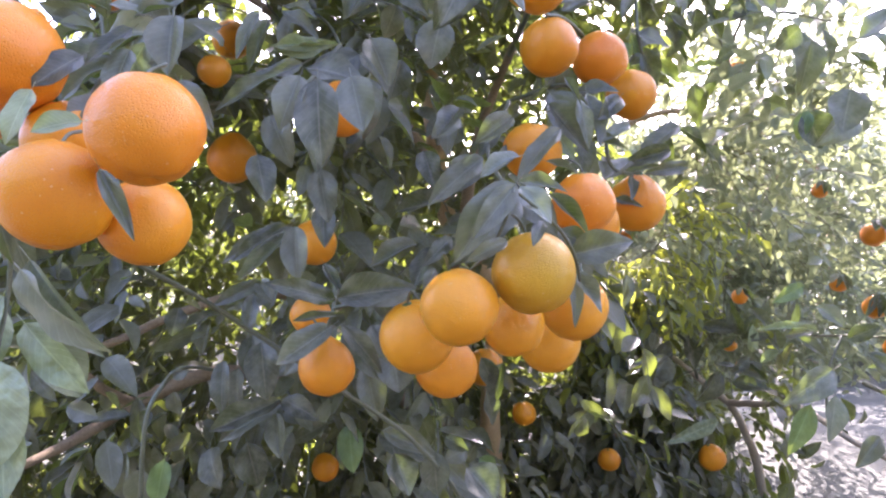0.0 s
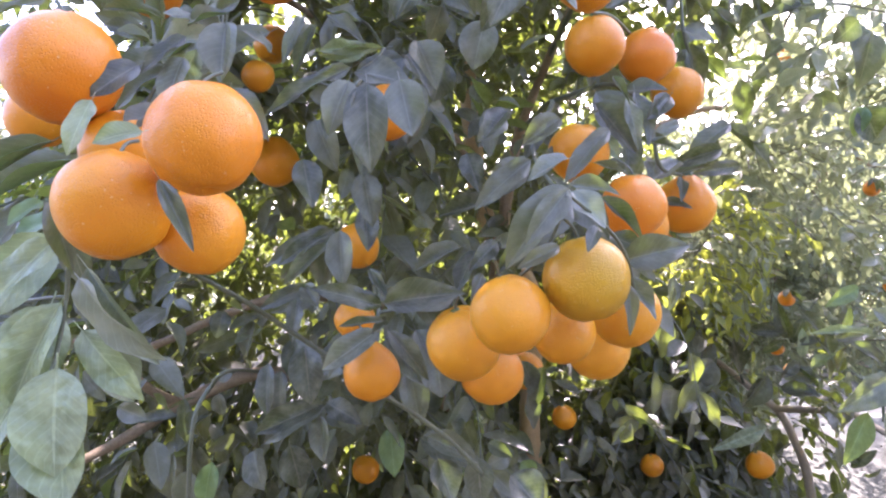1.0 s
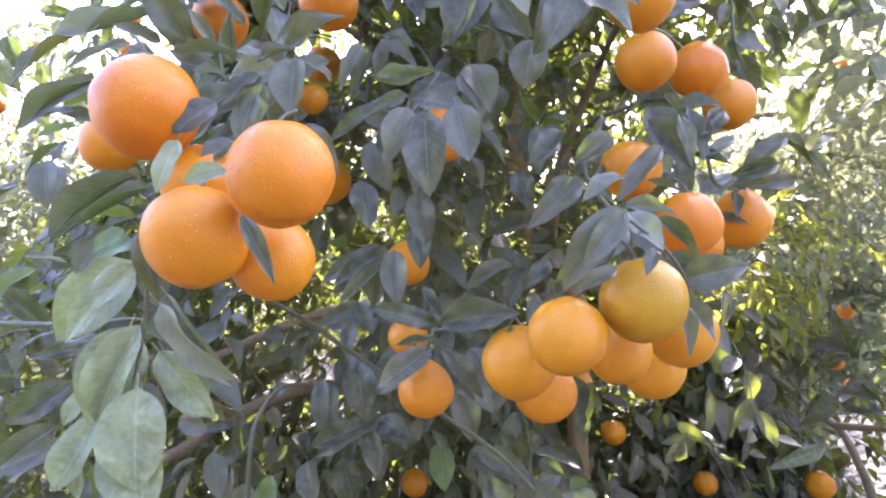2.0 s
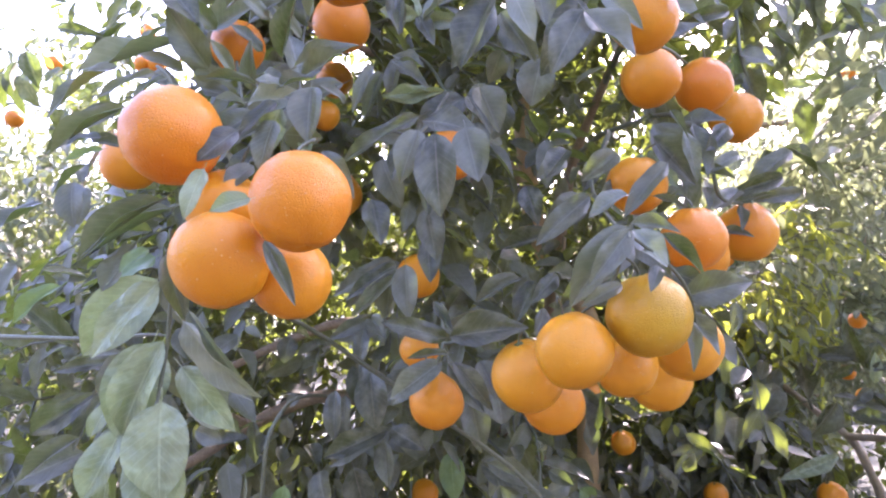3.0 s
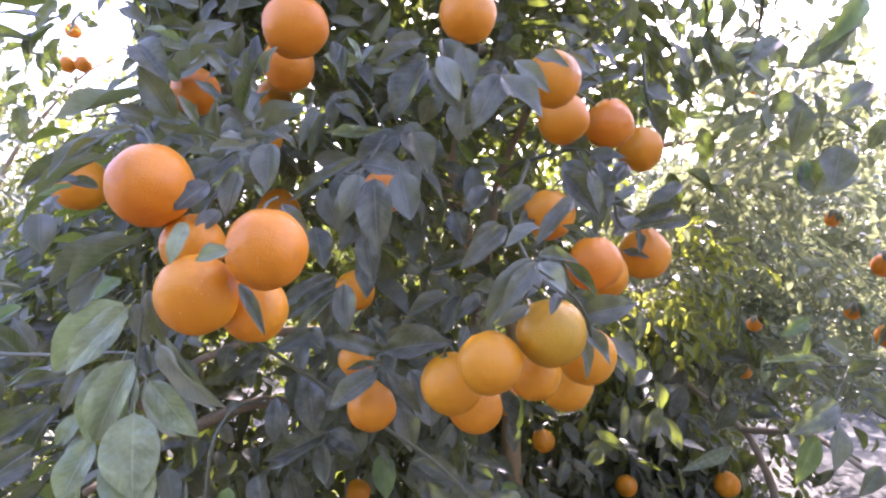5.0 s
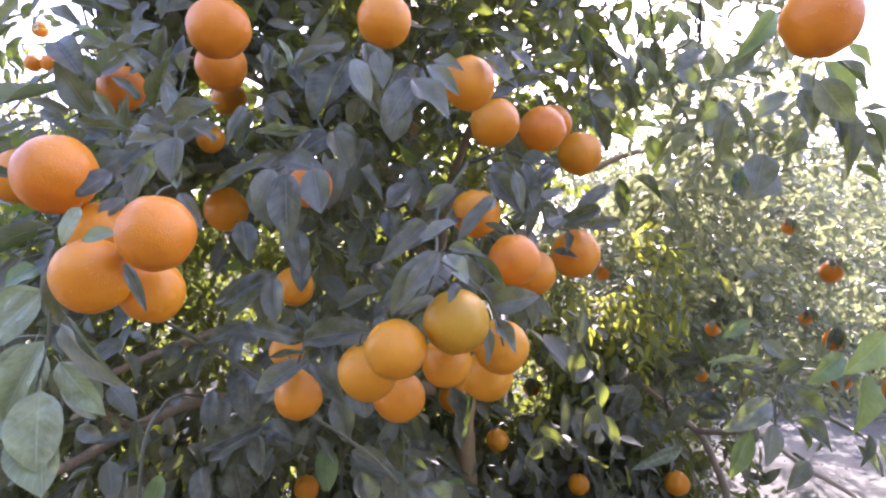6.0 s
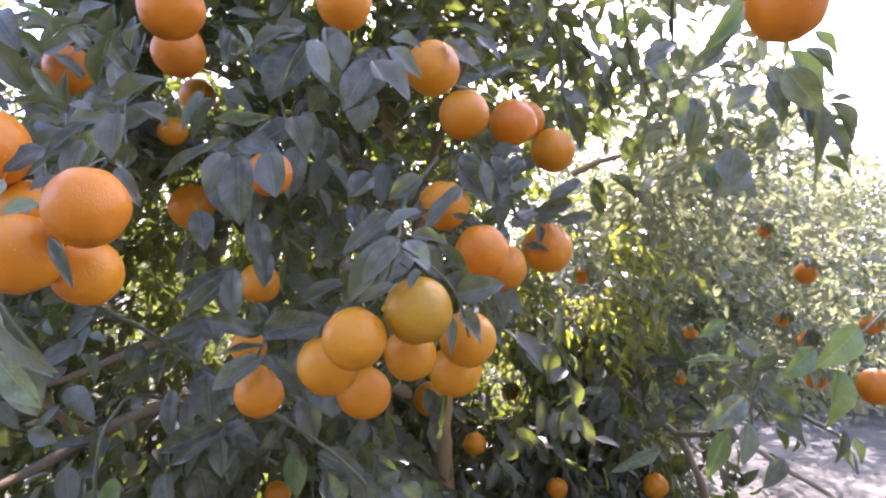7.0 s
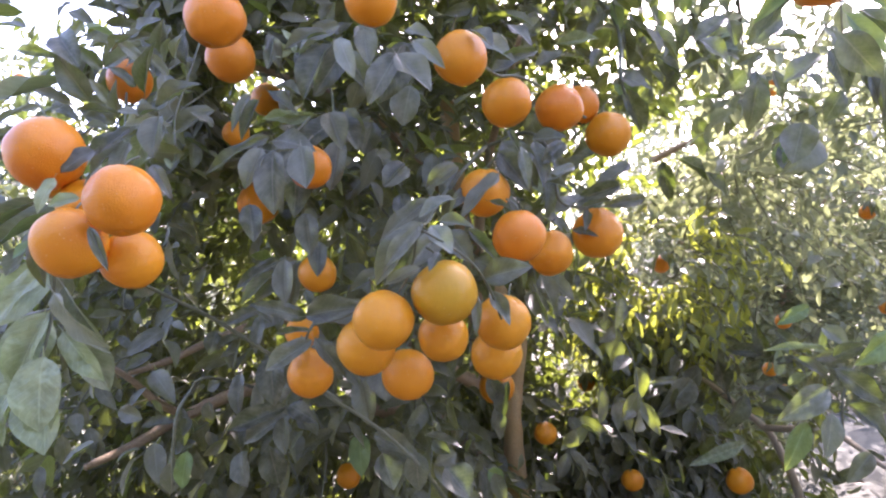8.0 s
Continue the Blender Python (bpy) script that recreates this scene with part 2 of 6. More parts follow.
def orange_shape(rows, cols, neck, seed):
    """A fruit of diameter one about its middle: navel below, a neck or shallow shoulder above."""
    rng = np.random.default_rng(seed)
    bumps = rng.normal(0, 1, (6, 3))
    verts, faces = [], []
    for i in range(rows + 1):
        th = math.pi * i / rows
        for k in range(cols):
            ph = 2 * math.pi * k / cols
            d = np.array((math.sin(th) * math.cos(ph), math.sin(th) * math.sin(ph), math.cos(th)))
            r = 0.5 * (1 + sum(0.008 * math.sin(3 * float(b @ d) + j) for j, b in enumerate(bumps)))
            r *= 1 + neck * 0.6 * math.exp(-(th / 0.40) ** 2) - (0.05 * math.exp(-(th / 0.16) ** 2) if neck < 0.1 else 0)
            r *= 1 - 0.055 * math.exp(-((math.pi - th) / 0.13) ** 2) + 0.012 * math.exp(-((math.pi - th - 0.22) / 0.1) ** 2)
            if th < 0.6:
                r *= 1 + 0.012 * math.cos(8 * ph + seed) * math.sin(math.pi * th / 0.6)
            verts.append(d * r * (1, 1, 0.985))
    for i in range(rows):
        for k in range(cols):
            j = (k + 1) % cols
            faces.append((i * cols + k, (i + 1) * cols + k, (i + 1) * cols + j, i * cols + j))
    return verts, faces


def calyx_mesh():
    """The five-lobed green button at the top of a fruit."""
    verts, faces = [(0, 0, 0.035)], []
    for k in range(20):
        a = 2 * math.pi * k / 20
        r = 0.075 + 0.035 * math.cos(5 * a)
        verts += [(0.5 * r * math.cos(a), 0.5 * r * math.sin(a), 0.025), (r * math.cos(a), r * math.sin(a), -0.012)]
    for k in range(20):
        j = (k + 1) % 20
        faces += [(0, 1 + 2 * k, 1 + 2 * j), (1 + 2 * k, 2 + 2 * k, 2 + 2 * j, 1 + 2 * j)]
    return mesh_from("calyx", verts, faces, CALYX)


CALYX_MESH = calyx_mesh()
ORANGE_MESH = {}
FRUIT = []


def orange(x, y, z, d, neck, tone, label, lean=(0, 0), group="oranges on the tree"):
    """A fruit with its button and the stalk that it hangs by."""
    key = (tone, neck, len(FRUIT) % 4)
    if key not in ORANGE_MESH:
        v, f = orange_shape(36, 48, neck, len(ORANGE_MESH) + 3)
        ORANGE_MESH[key] = mesh_from("orange", v, f, PEEL[tone])
    ob = tagged(new("orange", ORANGE_MESH[key]), label, "orange", group)
    ob.matrix_basis = pose(x, y, z, lean[0], lean[1], 37 * len(FRUIT)) @ Matrix.Diagonal((d, d, d, 1))
    top = 0.5 * (1 + neck * 0.6) - (0.028 if neck < 0.1 else 0.0)
    button = child("calyx", CALYX_MESH, ob, "green five-lobed button")
    button.matrix_basis = Matrix.Translation((0, 0, top))
    sv, sf = tube_data([(0, 0, top - 0.02, 0.024), (0.02, 0.03, top + 0.08, 0.019), (0.07, 0.09, top + 0.17, 0.018), (0.16, 0.17, top + 0.24, 0.02)], 6, 4)
    child("stalk", mesh_from("stalk", sv, sf, TWIG), ob)
    FRUIT.append((Vector((x, y, z)), d / 2))
    return ob


def tree_thing(x, y, label, group="orange trees of the grove"):
    ob = new("orange_tree")
    ob.matrix_basis = pose(x, y, 0)
    ob["label"], ob["category"], ob["group"] = label, "tree", group
    return ob


# ---- crowns ----
STOCK = []
for params in ((0.36, 0.12, 0.0, 0.0), (0.55, 0.26, 0.06, 0.15), (0.24, 0.18, 0.08, -0.2), (0.44, -0.06, 0.05, 0.15)):
    STOCK.append(leaf_shape(7, 2, *params))
SIMPLE = [leaf_shape(3, 2, *params) for params in ((0.35, 0.15, 0.0, 0.0), (0.55, 0.3, 0.0, 0.3))]


def twig_sprays(rng, count, place, outward, length, gap, leaf_len, droop):
    """Twigs with leaves set alternately along them. Gives twig paths and leaf frames (base, axis, face, length, width)."""
    paths, blades = [], []
    for _ in range(count):
        p = place(rng)
        if p is None:
            continue
        d = outward(p, rng)
        n = 7
        step = length * rng.uniform(0.7, 1.25) / n
        path = [p]
        for i in range(n):
            d = d + np.array((rng.normal(0, 0.16), rng.normal(0, 0.16), -droop * rng.uniform(0.3, 1.0)))
            d /= np.linalg.norm(d)
            path.append(path[-1] + d * step)
        path = np.array(path)
        paths.append(path)
        total = step * n
        s, spin = rng.uniform(0, gap), rng.uniform(0, 6.28)
        while s < total:
            f = s / step
            i = min(int(f), n - 1)
            at = path[i] + (path[i + 1] - path[i]) * (f - i)
            t = path[i + 1] - path[i]
            t = t / np.linalg.norm(t)
            e1 = np.cross(t, (0.2, 0.1, 1.0))
            e1 /= np.linalg.norm(e1) + 1e-9
            e2 = np.cross(t, e1)
            spin += 2.4 + rng.normal(0, 0.4)
            out = math.cos(spin) * e1 + math.sin(spin) * e2
            axis = t * rng.uniform(0.35, 0.9) + out * 0.8 + np.array((0, 0, -droop * 1.6 * rng.uniform(0.2, 1.3)))
            axis /= np.linalg.norm(axis)
            face = np.array((0, 0, 1.0)) + outward(at, rng) * 0.8 + rng.normal(0, 0.35, 3)
            face -= axis * (face @ axis)
            face /= np.linalg.norm(face) + 1e-9
            ln = leaf_len * rng.uniform(0.55, 1.25)
            blades.append((at + axis * 0.008, axis, face, ln, ln * rng.uniform(0.36, 0.50)))
            s += gap * rng.uniform(0.7, 1.4)
    return paths, blades


def joined_leaves(name, tree, blades, stock, mat, label):
    vs, uvs, fs, at = [], [], [], 0
    for i, (b, ax, fc, ln, wd) in enumerate(blades):
        v, uv, f = stock[i % len(stock)]
        side = np.cross(ax, fc)
        m = np.stack([side * wd, ax * ln, fc * ln * 0.8])
        vs.append(v @ m + b)
        uvs.append(uv)
        fs.extend([tuple(k + at for k in face) for face in f])
        at += len(v)
    ob = child(name, mesh_from(name, np.vstack(vs), fs, mat, True, np.vstack(uvs)), tree, label)
    ob["kind"] = "stuff"
    return ob


def joined_twigs(tree, paths, thick, sides=4):
    vs, fs, at = [], [], 0
    for p in paths:
        k = len(p)
        v, f = tube_data([(*q, thick * (1.0 - 0.75 * i / (k - 1))) for i, q in enumerate(p)][::2], sides, 2)
        vs.extend(v)
        fs.extend([tuple(i + at for i in face) for face in f])
        at += len(v)
    ob = child("twigwork", mesh_from("twigwork", vs, fs, TWIG), tree, "thin green-brown twigs")
    ob["kind"] = "stuff"


def clear_of_fruit(points, reach=0.03):
    """Fruit ripens on the outside of the crown: no leaf grows in front of it on the lane's side. A mask over the points."""
    points = np.asarray(points, float)
    good = np.ones(len(points), bool)
    for c, r in FRUIT + BARE:
        u = (LANE - c).normalized()
        d = points - np.array(c)
        along = d @ np.array(u)
        off = np.linalg.norm(d - along[:, None] * np.array(u), axis=1)
        open_by = reach * (1 + 0.7 * max(0.0, c.y - 1.5))
        good &= ~((along > -0.03) & (off < r * (1 - 0.25 * np.clip(along, 0, 1)) + open_by)) & (np.linalg.norm(d, axis=1) > r + 0.02)
    return good


LANE = Vector((0.05, -0.08, 1.52))
BARE = []          # stretches of limb that show bare between the leaves


def crown(tree, seed, centre, radii, count, shell, low, high, leaf_len, mat, stock, gap=0.028, twig_len=0.34, droop=0.12, keep=None, near=0, shy=False, clump=-0.22, label="dense dark green citrus leaves"):
    """Leafy shell of a crown: sprays that grow outwards, thicker at the outside."""
    rng = np.random.default_rng(seed)
    centre, radii = np.array(centre, float), np.array(radii, float)
    inv = tree.matrix_basis.inverted()

    def place(r):
        for _ in range(40):
            d = r.normal(0, 1, 3)
            d /= np.linalg.norm(d)
            q = 1 - shell * r.random() ** 1.6
            uneven = 1 + 0.12 * noise.noise(Vector(d * 2.3 + seed))
            p = centre + d * radii * q * uneven
            if noise.noise(Vector(p * 2.4 + seed)) < clump:
                continue
            if low < p[2] < high and (keep is None or keep(p)):
                return p
        return None

    def outward(p, r):
        d = (np.asarray(p) - centre) / radii ** 2
        d /= np.linalg.norm(d) + 1e-9
        d = d + r.normal(0, 0.45, 3)
        return d / np.linalg.norm(d)

    paths, blades = twig_sprays(rng, count, place, outward, twig_len, gap, leaf_len, droop)
    blades = [b for b in blades if b[0][2] > 0.05 and (keep is None or (keep(b[0]) and keep(b[0] + b[1] * b[3])))]
    paths = [q for q in paths if keep is None or all(keep(v) for v in q)]
    if near or shy:
        ok = np.ones(len(blades), bool)
        for s in (0.0, 0.5, 1.0):
            ok &= clear_of_fruit([q[0] + q[1] * q[3] * s for q in blades])
        blades = [q for q, good in zip(blades, ok) if good]
        paths = [q for q in paths if clear_of_fruit(q, 0.01).all()]
        blades.sort(key=lambda b: b[0][1])
        for b, ax, fc, ln, wd in blades[:near]:
            ob = child("leaf", LEAF_MESH["d"][int(rng.integers(6))], tree)
            m = Matrix((Vector(np.cross(ax, fc)) * wd, Vector(ax) * ln, Vector(fc) * ln * 0.8)).transposed().to_4x4()
            ob.matrix_basis = inv @ Matrix.Translation(Vector(b)) @ m
        blades = blades[near:]
    o = np.array(tree.matrix_basis.translation)
    joined_leaves("foliage", tree, [(b[0] - o, *b[1:]) for b in blades], stock, mat, label)
    joined_twigs(tree, [p - o for p in paths], 0.0028)


def trunk_and_limbs(tree, seed, height, radius, spread, limbs=5):
    rng = np.random.default_rng(seed)
    branch("trunk", tree, [(0, 0, -0.05, radius * 1.5), (0.01, 0.02, 0.15, radius * 1.05), (0.03, -0.01, 0.4, radius), (0.02, 0.02, 0.6, radius * 0.9)], BARK, "grey-brown bark", 12)
    for i in range(limbs):
        a = 2 * math.pi * i / limbs + rng.uniform(-0.3, 0.3)
        x, y = math.cos(a), math.sin(a)
        s = spread * rng.uniform(0.6, 0.9)
        branch("limb", tree, [(0.02, 0.02, 0.5, radius * 0.65), (0.25 * s * x, 0.25 * s * y, 0.5 + 0.25 * height, radius * 0.5), (0.6 * s * x, 0.6 * s * y, 0.5 + 0.5 * height, radius * 0.3), (s * x, s * y, 0.4 + 0.75 * height * rng.uniform(0.7, 1.0), radius * 0.12)], BARK, "")


# ---- ground ----
def ground_sheet():
    axis = np.concatenate([-np.geomspace(300, 12, 14), np.linspace(-10, 14, 97), np.geomspace(16, 300, 14)])
    n = len(axis)
    verts = []
    for y in axis:
        for x in axis:
            v = Vector((x, y, 0))
            h = 0.05 * noise.noise(v * 0.5) + 0.025 * noise.noise(v * 2.1) + 0.012 * noise.noise(v * 6.0)
            verts.append((x, y, h if abs(x) < 20 and abs(y) < 20 else 0.0))
    faces = [(j * n + i, j * n + i + 1, (j + 1) * n + i + 1, (j + 1) * n + i) for j in range(n - 1) for i in range(n - 1)]
    return tagged(new("ground", mesh_from("ground", verts, faces, DIRT)), "dry pale grey dirt of an orchard lane", "ground", kind="structure")


ground_sheet()


def scatter_clods():
    rng = np.random.default_rng(5)
    vs, fs = [], []
    base = [(1, 0, 0), (-1, 0, 0), (0, 1, 0), (0, -1, 0), (0, 0, 0.8), (0, 0, -0.8)]
    tri = [(0, 2, 4), (2, 1, 4), (1, 3, 4), (3, 0, 4), (2, 0, 5), (1, 2, 5), (3, 1, 5), (0, 3, 5)]
    for _ in range(1800):
        c = np.array((rng.uniform(-3, 6), rng.uniform(2.2, 9), 0.0))
        c[2] = 0.05 * noise.noise(Vector(c) * 0.5) + 0.025 * noise.noise(Vector(c) * 2.1)
        r = 0.006 + 0.02 * rng.random() ** 3
        at = len(vs)
        vs += [c + np.array(b) * r * rng.uniform(0.6, 1.3, 3) for b in base]
        fs += [tuple(i + at for i in f) for f in tri]
    tagged(new("dirt_clods", mesh_from("dirt_clods", vs, fs, CLOD, False)), "small grey clods scattered over the dirt", "soil", kind="stuff")


def fallen_leaves():
    rng = np.random.default_rng(8)
    blades = []
    for _ in range(2600):
        p = np.array((rng.normal(-0.2, 1.1), rng.normal(2.2, 0.9), 0.0))
        p[2] = 0.05 * noise.noise(Vector(p) * 0.5) + 0.025 * noise.noise(Vector(p) * 2.1) + 0.012 + 0.02 * rng.random()
        a = rng.uniform(0, 6.28)
        ax = np.array((math.cos(a), math.sin(a), rng.normal(0, 0.25)))
        ax /= np.linalg.norm(ax)
        fc = np.array((rng.normal(0, 0.4), rng.normal(0, 0.4), 1.0))
        fc -= ax * (fc @ ax)
        fc /= np.linalg.norm(fc)
        ln = rng.uniform(0.05, 0.09)
        blades.append((p, ax, fc, ln, ln * 0.5))
    ob = joined_leaves("fallen_leaves", None, blades, STOCK, LITTER, "dry brown leaves lying under the tree")
    ob["category"] = "leaf litter"


scatter_clods()
fallen_leaves()

# ---- the near tree ----
main_tree = tree_thing(0.06, 1.92, "leafy orange tree hung with ripe fruit beside the lane", "orange trees of the grove")
right_tree = tree_thing(1.75, 4.35, "orange tree with sunlit leaves and a few fruits across the gap")
left_tree = tree_thing(-3.1, 3.6, "orange tree with thin upper sprays and a few small fruits")
lane_tree = tree_thing(2.35, 1.75, "orange tree whose outer sprays overhang the lane")
branch("trunk", main_tree, [(0.170, 2.050, 0.178, 0.0746), (0.162, 2.000, 0.574, 0.0564), (0.145, 1.920, 0.992, 0.0314), (0.150, 1.920, 1.137, 0.0306), (0.158, 1.910, 1.356, 0.0295), (0.010, 1.920, 1.607, 0.0332), (-0.033, 1.900, 1.916, 0.0294), (-0.057, 1.950, 2.247, 0.0266), (-0.073, 2.050, 2.602, 0.0205)], BARK_TAN, world=True)
branch("limb", main_tree, [(0.045, 1.920, 0.943, 0.0349), (-0.141, 1.850, 1.064, 0.0252), (-0.356, 1.750, 1.104, 0.0207), (-0.500, 1.430, 1.218, 0.0163), (-0.649, 1.336, 1.173, 0.0146), (-0.727, 1.222, 1.123, 0.0111), (-0.762, 1.111, 1.107, 0.0071)], BARK_OLD, world=True)
branch("limb", main_tree, [(-0.663, 1.335, 1.169, 0.0109), (-0.681, 1.249, 1.217, 0.0097), (-0.703, 1.165, 1.289, 0.0069), (-0.743, 1.098, 1.341, 0.0050)], BARK_OLD, world=True)
branch("limb", main_tree, [(0.028, 1.900, 1.156, 0.0259), (-0.230, 1.537, 1.354, 0.0140), (-0.410, 1.351, 1.403, 0.0105), (-0.544, 1.318, 1.369, 0.0096), (-0.682, 1.273, 1.307, 0.0081), (-0.762, 1.207, 1.282, 0.0049)], BARK_OLD, world=True)
branch("limb", main_tree, [(0.028, 1.900, 1.294, 0.0259), (0.066, 1.589, 1.661, 0.0159), (0.090, 1.497, 1.787, 0.0123), (0.140, 1.320, 1.909, 0.0084), (0.182, 1.136, 1.997, 0.0052)], BARK_OLD, world=True)
branch("limb", main_tree, [(-0.024, 1.880, 1.741, 0.0239), (-0.188, 1.436, 1.919, 0.0118), (-0.308, 1.117, 1.928, 0.0071), (-0.333, 0.806, 1.868, 0.0036)], BARK_OLD, world=True)
branch("twig", main_tree, [(-0.130, 0.868, 1.295, 0.0032), (-0.258, 0.800, 1.402, 0.0033), (-0.292, 0.741, 1.443, 0.0030), (-0.305, 0.645, 1.478, 0.0027), (-0.296, 0.539, 1.510, 0.0019), (-0.253, 0.440, 1.557, 0.0016), (-0.230, 0.405, 1.596, 0.0014), (-0.217, 0.408, 1.623, 0.0013)], TWIG, world=True)
branch("twig", main_tree, [(-0.311, 0.780, 1.804, 0.0016), (-0.263, 0.567, 1.693, 0.0011), (-0.267, 0.519, 1.645, 0.0010), (-0.271, 0.492, 1.602, 0.0009)], TWIG, world=True)
branch("twig", main_tree, [(0.090, 1.497, 1.787, 0.0054), (0.111, 1.053, 1.750, 0.0043), (0.059, 0.810, 1.635, 0.0028), (0.057, 0.600, 1.566, 0.0018), (0.058, 0.508, 1.549, 0.0016), (0.050, 0.522, 1.519, 0.0015), (0.038, 0.543, 1.495, 0.0015), (0.024, 0.567, 1.480, 0.0013)], TWIG, world=True)
branch("twig", main_tree, [(0.058, 0.508, 1.549, 0.0014), (0.102, 0.556, 1.520, 0.0015), (0.125, 0.584, 1.490, 0.0016), (0.141, 0.631, 1.444, 0.0014)], TWIG, world=True)
branch("twig", main_tree, [(0.111, 1.053, 1.750, 0.0038), (0.187, 0.948, 1.750, 0.0035), (0.224, 0.891, 1.695, 0.0033), (0.234, 0.869, 1.619, 0.0028), (0.284, 0.931, 1.611, 0.0025)], TWIG, world=True)
branch("twig", main_tree, [(0.140, 1.320, 1.909, 0.0048), (0.152, 0.950, 1.915, 0.0039), (0.100, 0.705, 1.821, 0.0026), (0.135, 0.842, 1.822, 0.0026), (0.189, 0.922, 1.836, 0.0025), (0.306, 1.101, 1.811, 0.0030)], TWIG, world=True)
branch("twig", main_tree, [(-0.392, 1.455, 2.098, 0.0040), (-0.206, 1.060, 1.893, 0.0030), (-0.135, 0.860, 1.770, 0.0021), (-0.099, 0.830, 1.745, 0.0018), (-0.094, 0.783, 1.710, 0.0013)], TWIG, world=True)
branch("twig", main_tree, [(-0.109, 0.653, 1.714, 0.0018), (-0.126, 0.590, 1.661, 0.0016), (-0.141, 0.589, 1.656, 0.0013), (-0.167, 0.585, 1.663, 0.0013)], TWIG, world=True)
branch("twig", main_tree, [(-0.230, 1.537, 1.354, 0.0063), (-0.158, 0.945, 1.467, 0.0034), (-0.125, 0.708, 1.433, 0.0022), (-0.128, 0.685, 1.413, 0.0019)], TWIG, world=True)
branch("twig", main_tree, [(-0.125, 0.708, 1.433, 0.0022), (-0.078, 0.687, 1.444, 0.0019), (-0.038, 0.655, 1.459, 0.0018), (-0.015, 0.655, 1.429, 0.0015)], TWIG, world=True)
branch("twig", main_tree, [(-0.130, 0.777, 1.324, 0.0025), (-0.078, 0.829, 1.274, 0.0030), (-0.035, 0.873, 1.223, 0.0032), (0.014, 0.934, 1.144, 0.0034), (0.072, 1.035, 1.011, 0.0038)], TWIG, world=True)
branch("twig", main_tree, [(-0.500, 1.430, 1.218, 0.0046), (-0.360, 0.871, 1.334, 0.0028), (-0.380, 0.846, 1.316, 0.0031), (-0.391, 0.824, 1.284, 0.0030), (-0.399, 0.825, 1.231, 0.0030), (-0.412, 0.848, 1.162, 0.0031)], TWIG, world=True)
branch("twig", main_tree, [(-0.276, 0.393, 1.552, 0.0015), (-0.291, 0.418, 1.509, 0.0016), (-0.302, 0.432, 1.472, 0.0016), (-0.303, 0.424, 1.437, 0.0016), (-0.296, 0.407, 1.423, 0.0013)], TWIG, world=True)
branch("twig", main_tree, [(-0.709, 0.629, 1.448, 0.0028), (-0.579, 0.588, 1.452, 0.0026), (-0.461, 0.552, 1.455, 0.0021), (-0.353, 0.482, 1.467, 0.0015), (-0.302, 0.432, 1.472, 0.0011)], TWIG, world=True)
branch("twig", main_tree, [(-0.339, 0.609, 1.810, 0.0017), (-0.301, 0.546, 1.717, 0.0015), (-0.275, 0.501, 1.663, 0.0012), (-0.274, 0.467, 1.626, 0.0010)], TWIG, world=True)
branch("twig", main_tree, [(-0.274, 0.669, 1.830, 0.0013), (-0.259, 0.607, 1.753, 0.0012), (-0.236, 0.542, 1.691, 0.0011), (-0.219, 0.513, 1.648, 0.0011)], TWIG, world=True)
branch("twig", lane_tree, [(0.535, 0.673, 1.911, 0.0018), (0.533, 0.619, 1.849, 0.0013), (0.575, 0.677, 1.839, 0.0011), (0.646, 0.814, 1.842, 0.0013), (0.679, 0.864, 1.797, 0.0014)], TWIG, world=True)
branch("twig", lane_tree, [(1.109, 1.164, 1.498, 0.0035), (0.907, 1.040, 1.406, 0.0026), (1.006, 1.317, 1.316, 0.0026), (1.135, 1.767, 1.254, 0.0034), (1.161, 1.953, 1.227, 0.0028)], TWIG, world=True)
branch("twig", lane_tree, [(1.135, 1.767, 1.254, 0.0034), (1.056, 1.704, 1.163, 0.0034), (1.042, 1.688, 1.053, 0.0032)], TWIG, world=True)
branch("twig", lane_tree, [(1.427, 2.102, 1.045, 0.0090), (1.374, 1.794, 1.039, 0.0061), (1.168, 1.440, 1.087, 0.0042), (1.119, 1.354, 1.058, 0.0027)], TWIG, world=True)
branch("twig", main_tree, [(0.292, 1.454, 2.273, 0.0065), (0.375, 1.429, 2.204, 0.0057), (0.426, 1.404, 2.109, 0.0049), (0.419, 1.336, 1.962, 0.0040), (0.440, 1.346, 1.897, 0.0026)], TWIG, world=True)


# ---- fruit ----
orange(-0.151, 0.317, 1.561, 0.0576, 0.000, "deep", "ripe deep orange fruit with pitted peel", (-13, -11), "oranges in the left cluster")
orange(-0.206, 0.330, 1.529, 0.0588, 0.0, "mid", "ripe orange fruit with pitted peel", (-11, 7), "oranges in the left cluster")
orange(-0.177, 0.369, 1.516, 0.0523, 0.0, "mid", "ripe orange fruit with pitted peel", (-6, 3), "oranges in the left cluster")
orange(-0.260, 0.368, 1.613, 0.0667, 0.05, "deep", "ripe deep orange fruit with pitted peel", (0, -3), "oranges in the left cluster")
orange(-0.553, 0.749, 1.669, 0.0763, 0.25, "mid", "pear-shaped orange fruit with a ridged neck", (-14, -6), "oranges in the left cluster")
orange(0.080, 0.548, 1.479, 0.0739, 0.0, "green", "large fruit still tinged green over orange", (11, 9), "oranges in the middle cluster")
orange(0.014, 0.529, 1.450, 0.0662, 0.0, "yellow", "yellow-orange fruit in a tight cluster", (16, 7), "oranges in the middle cluster")
orange(-0.026, 0.616, 1.413, 0.0728, 0.0, "yellow", "yellow-orange fruit in a tight cluster", (12, 16), "oranges in the middle cluster")
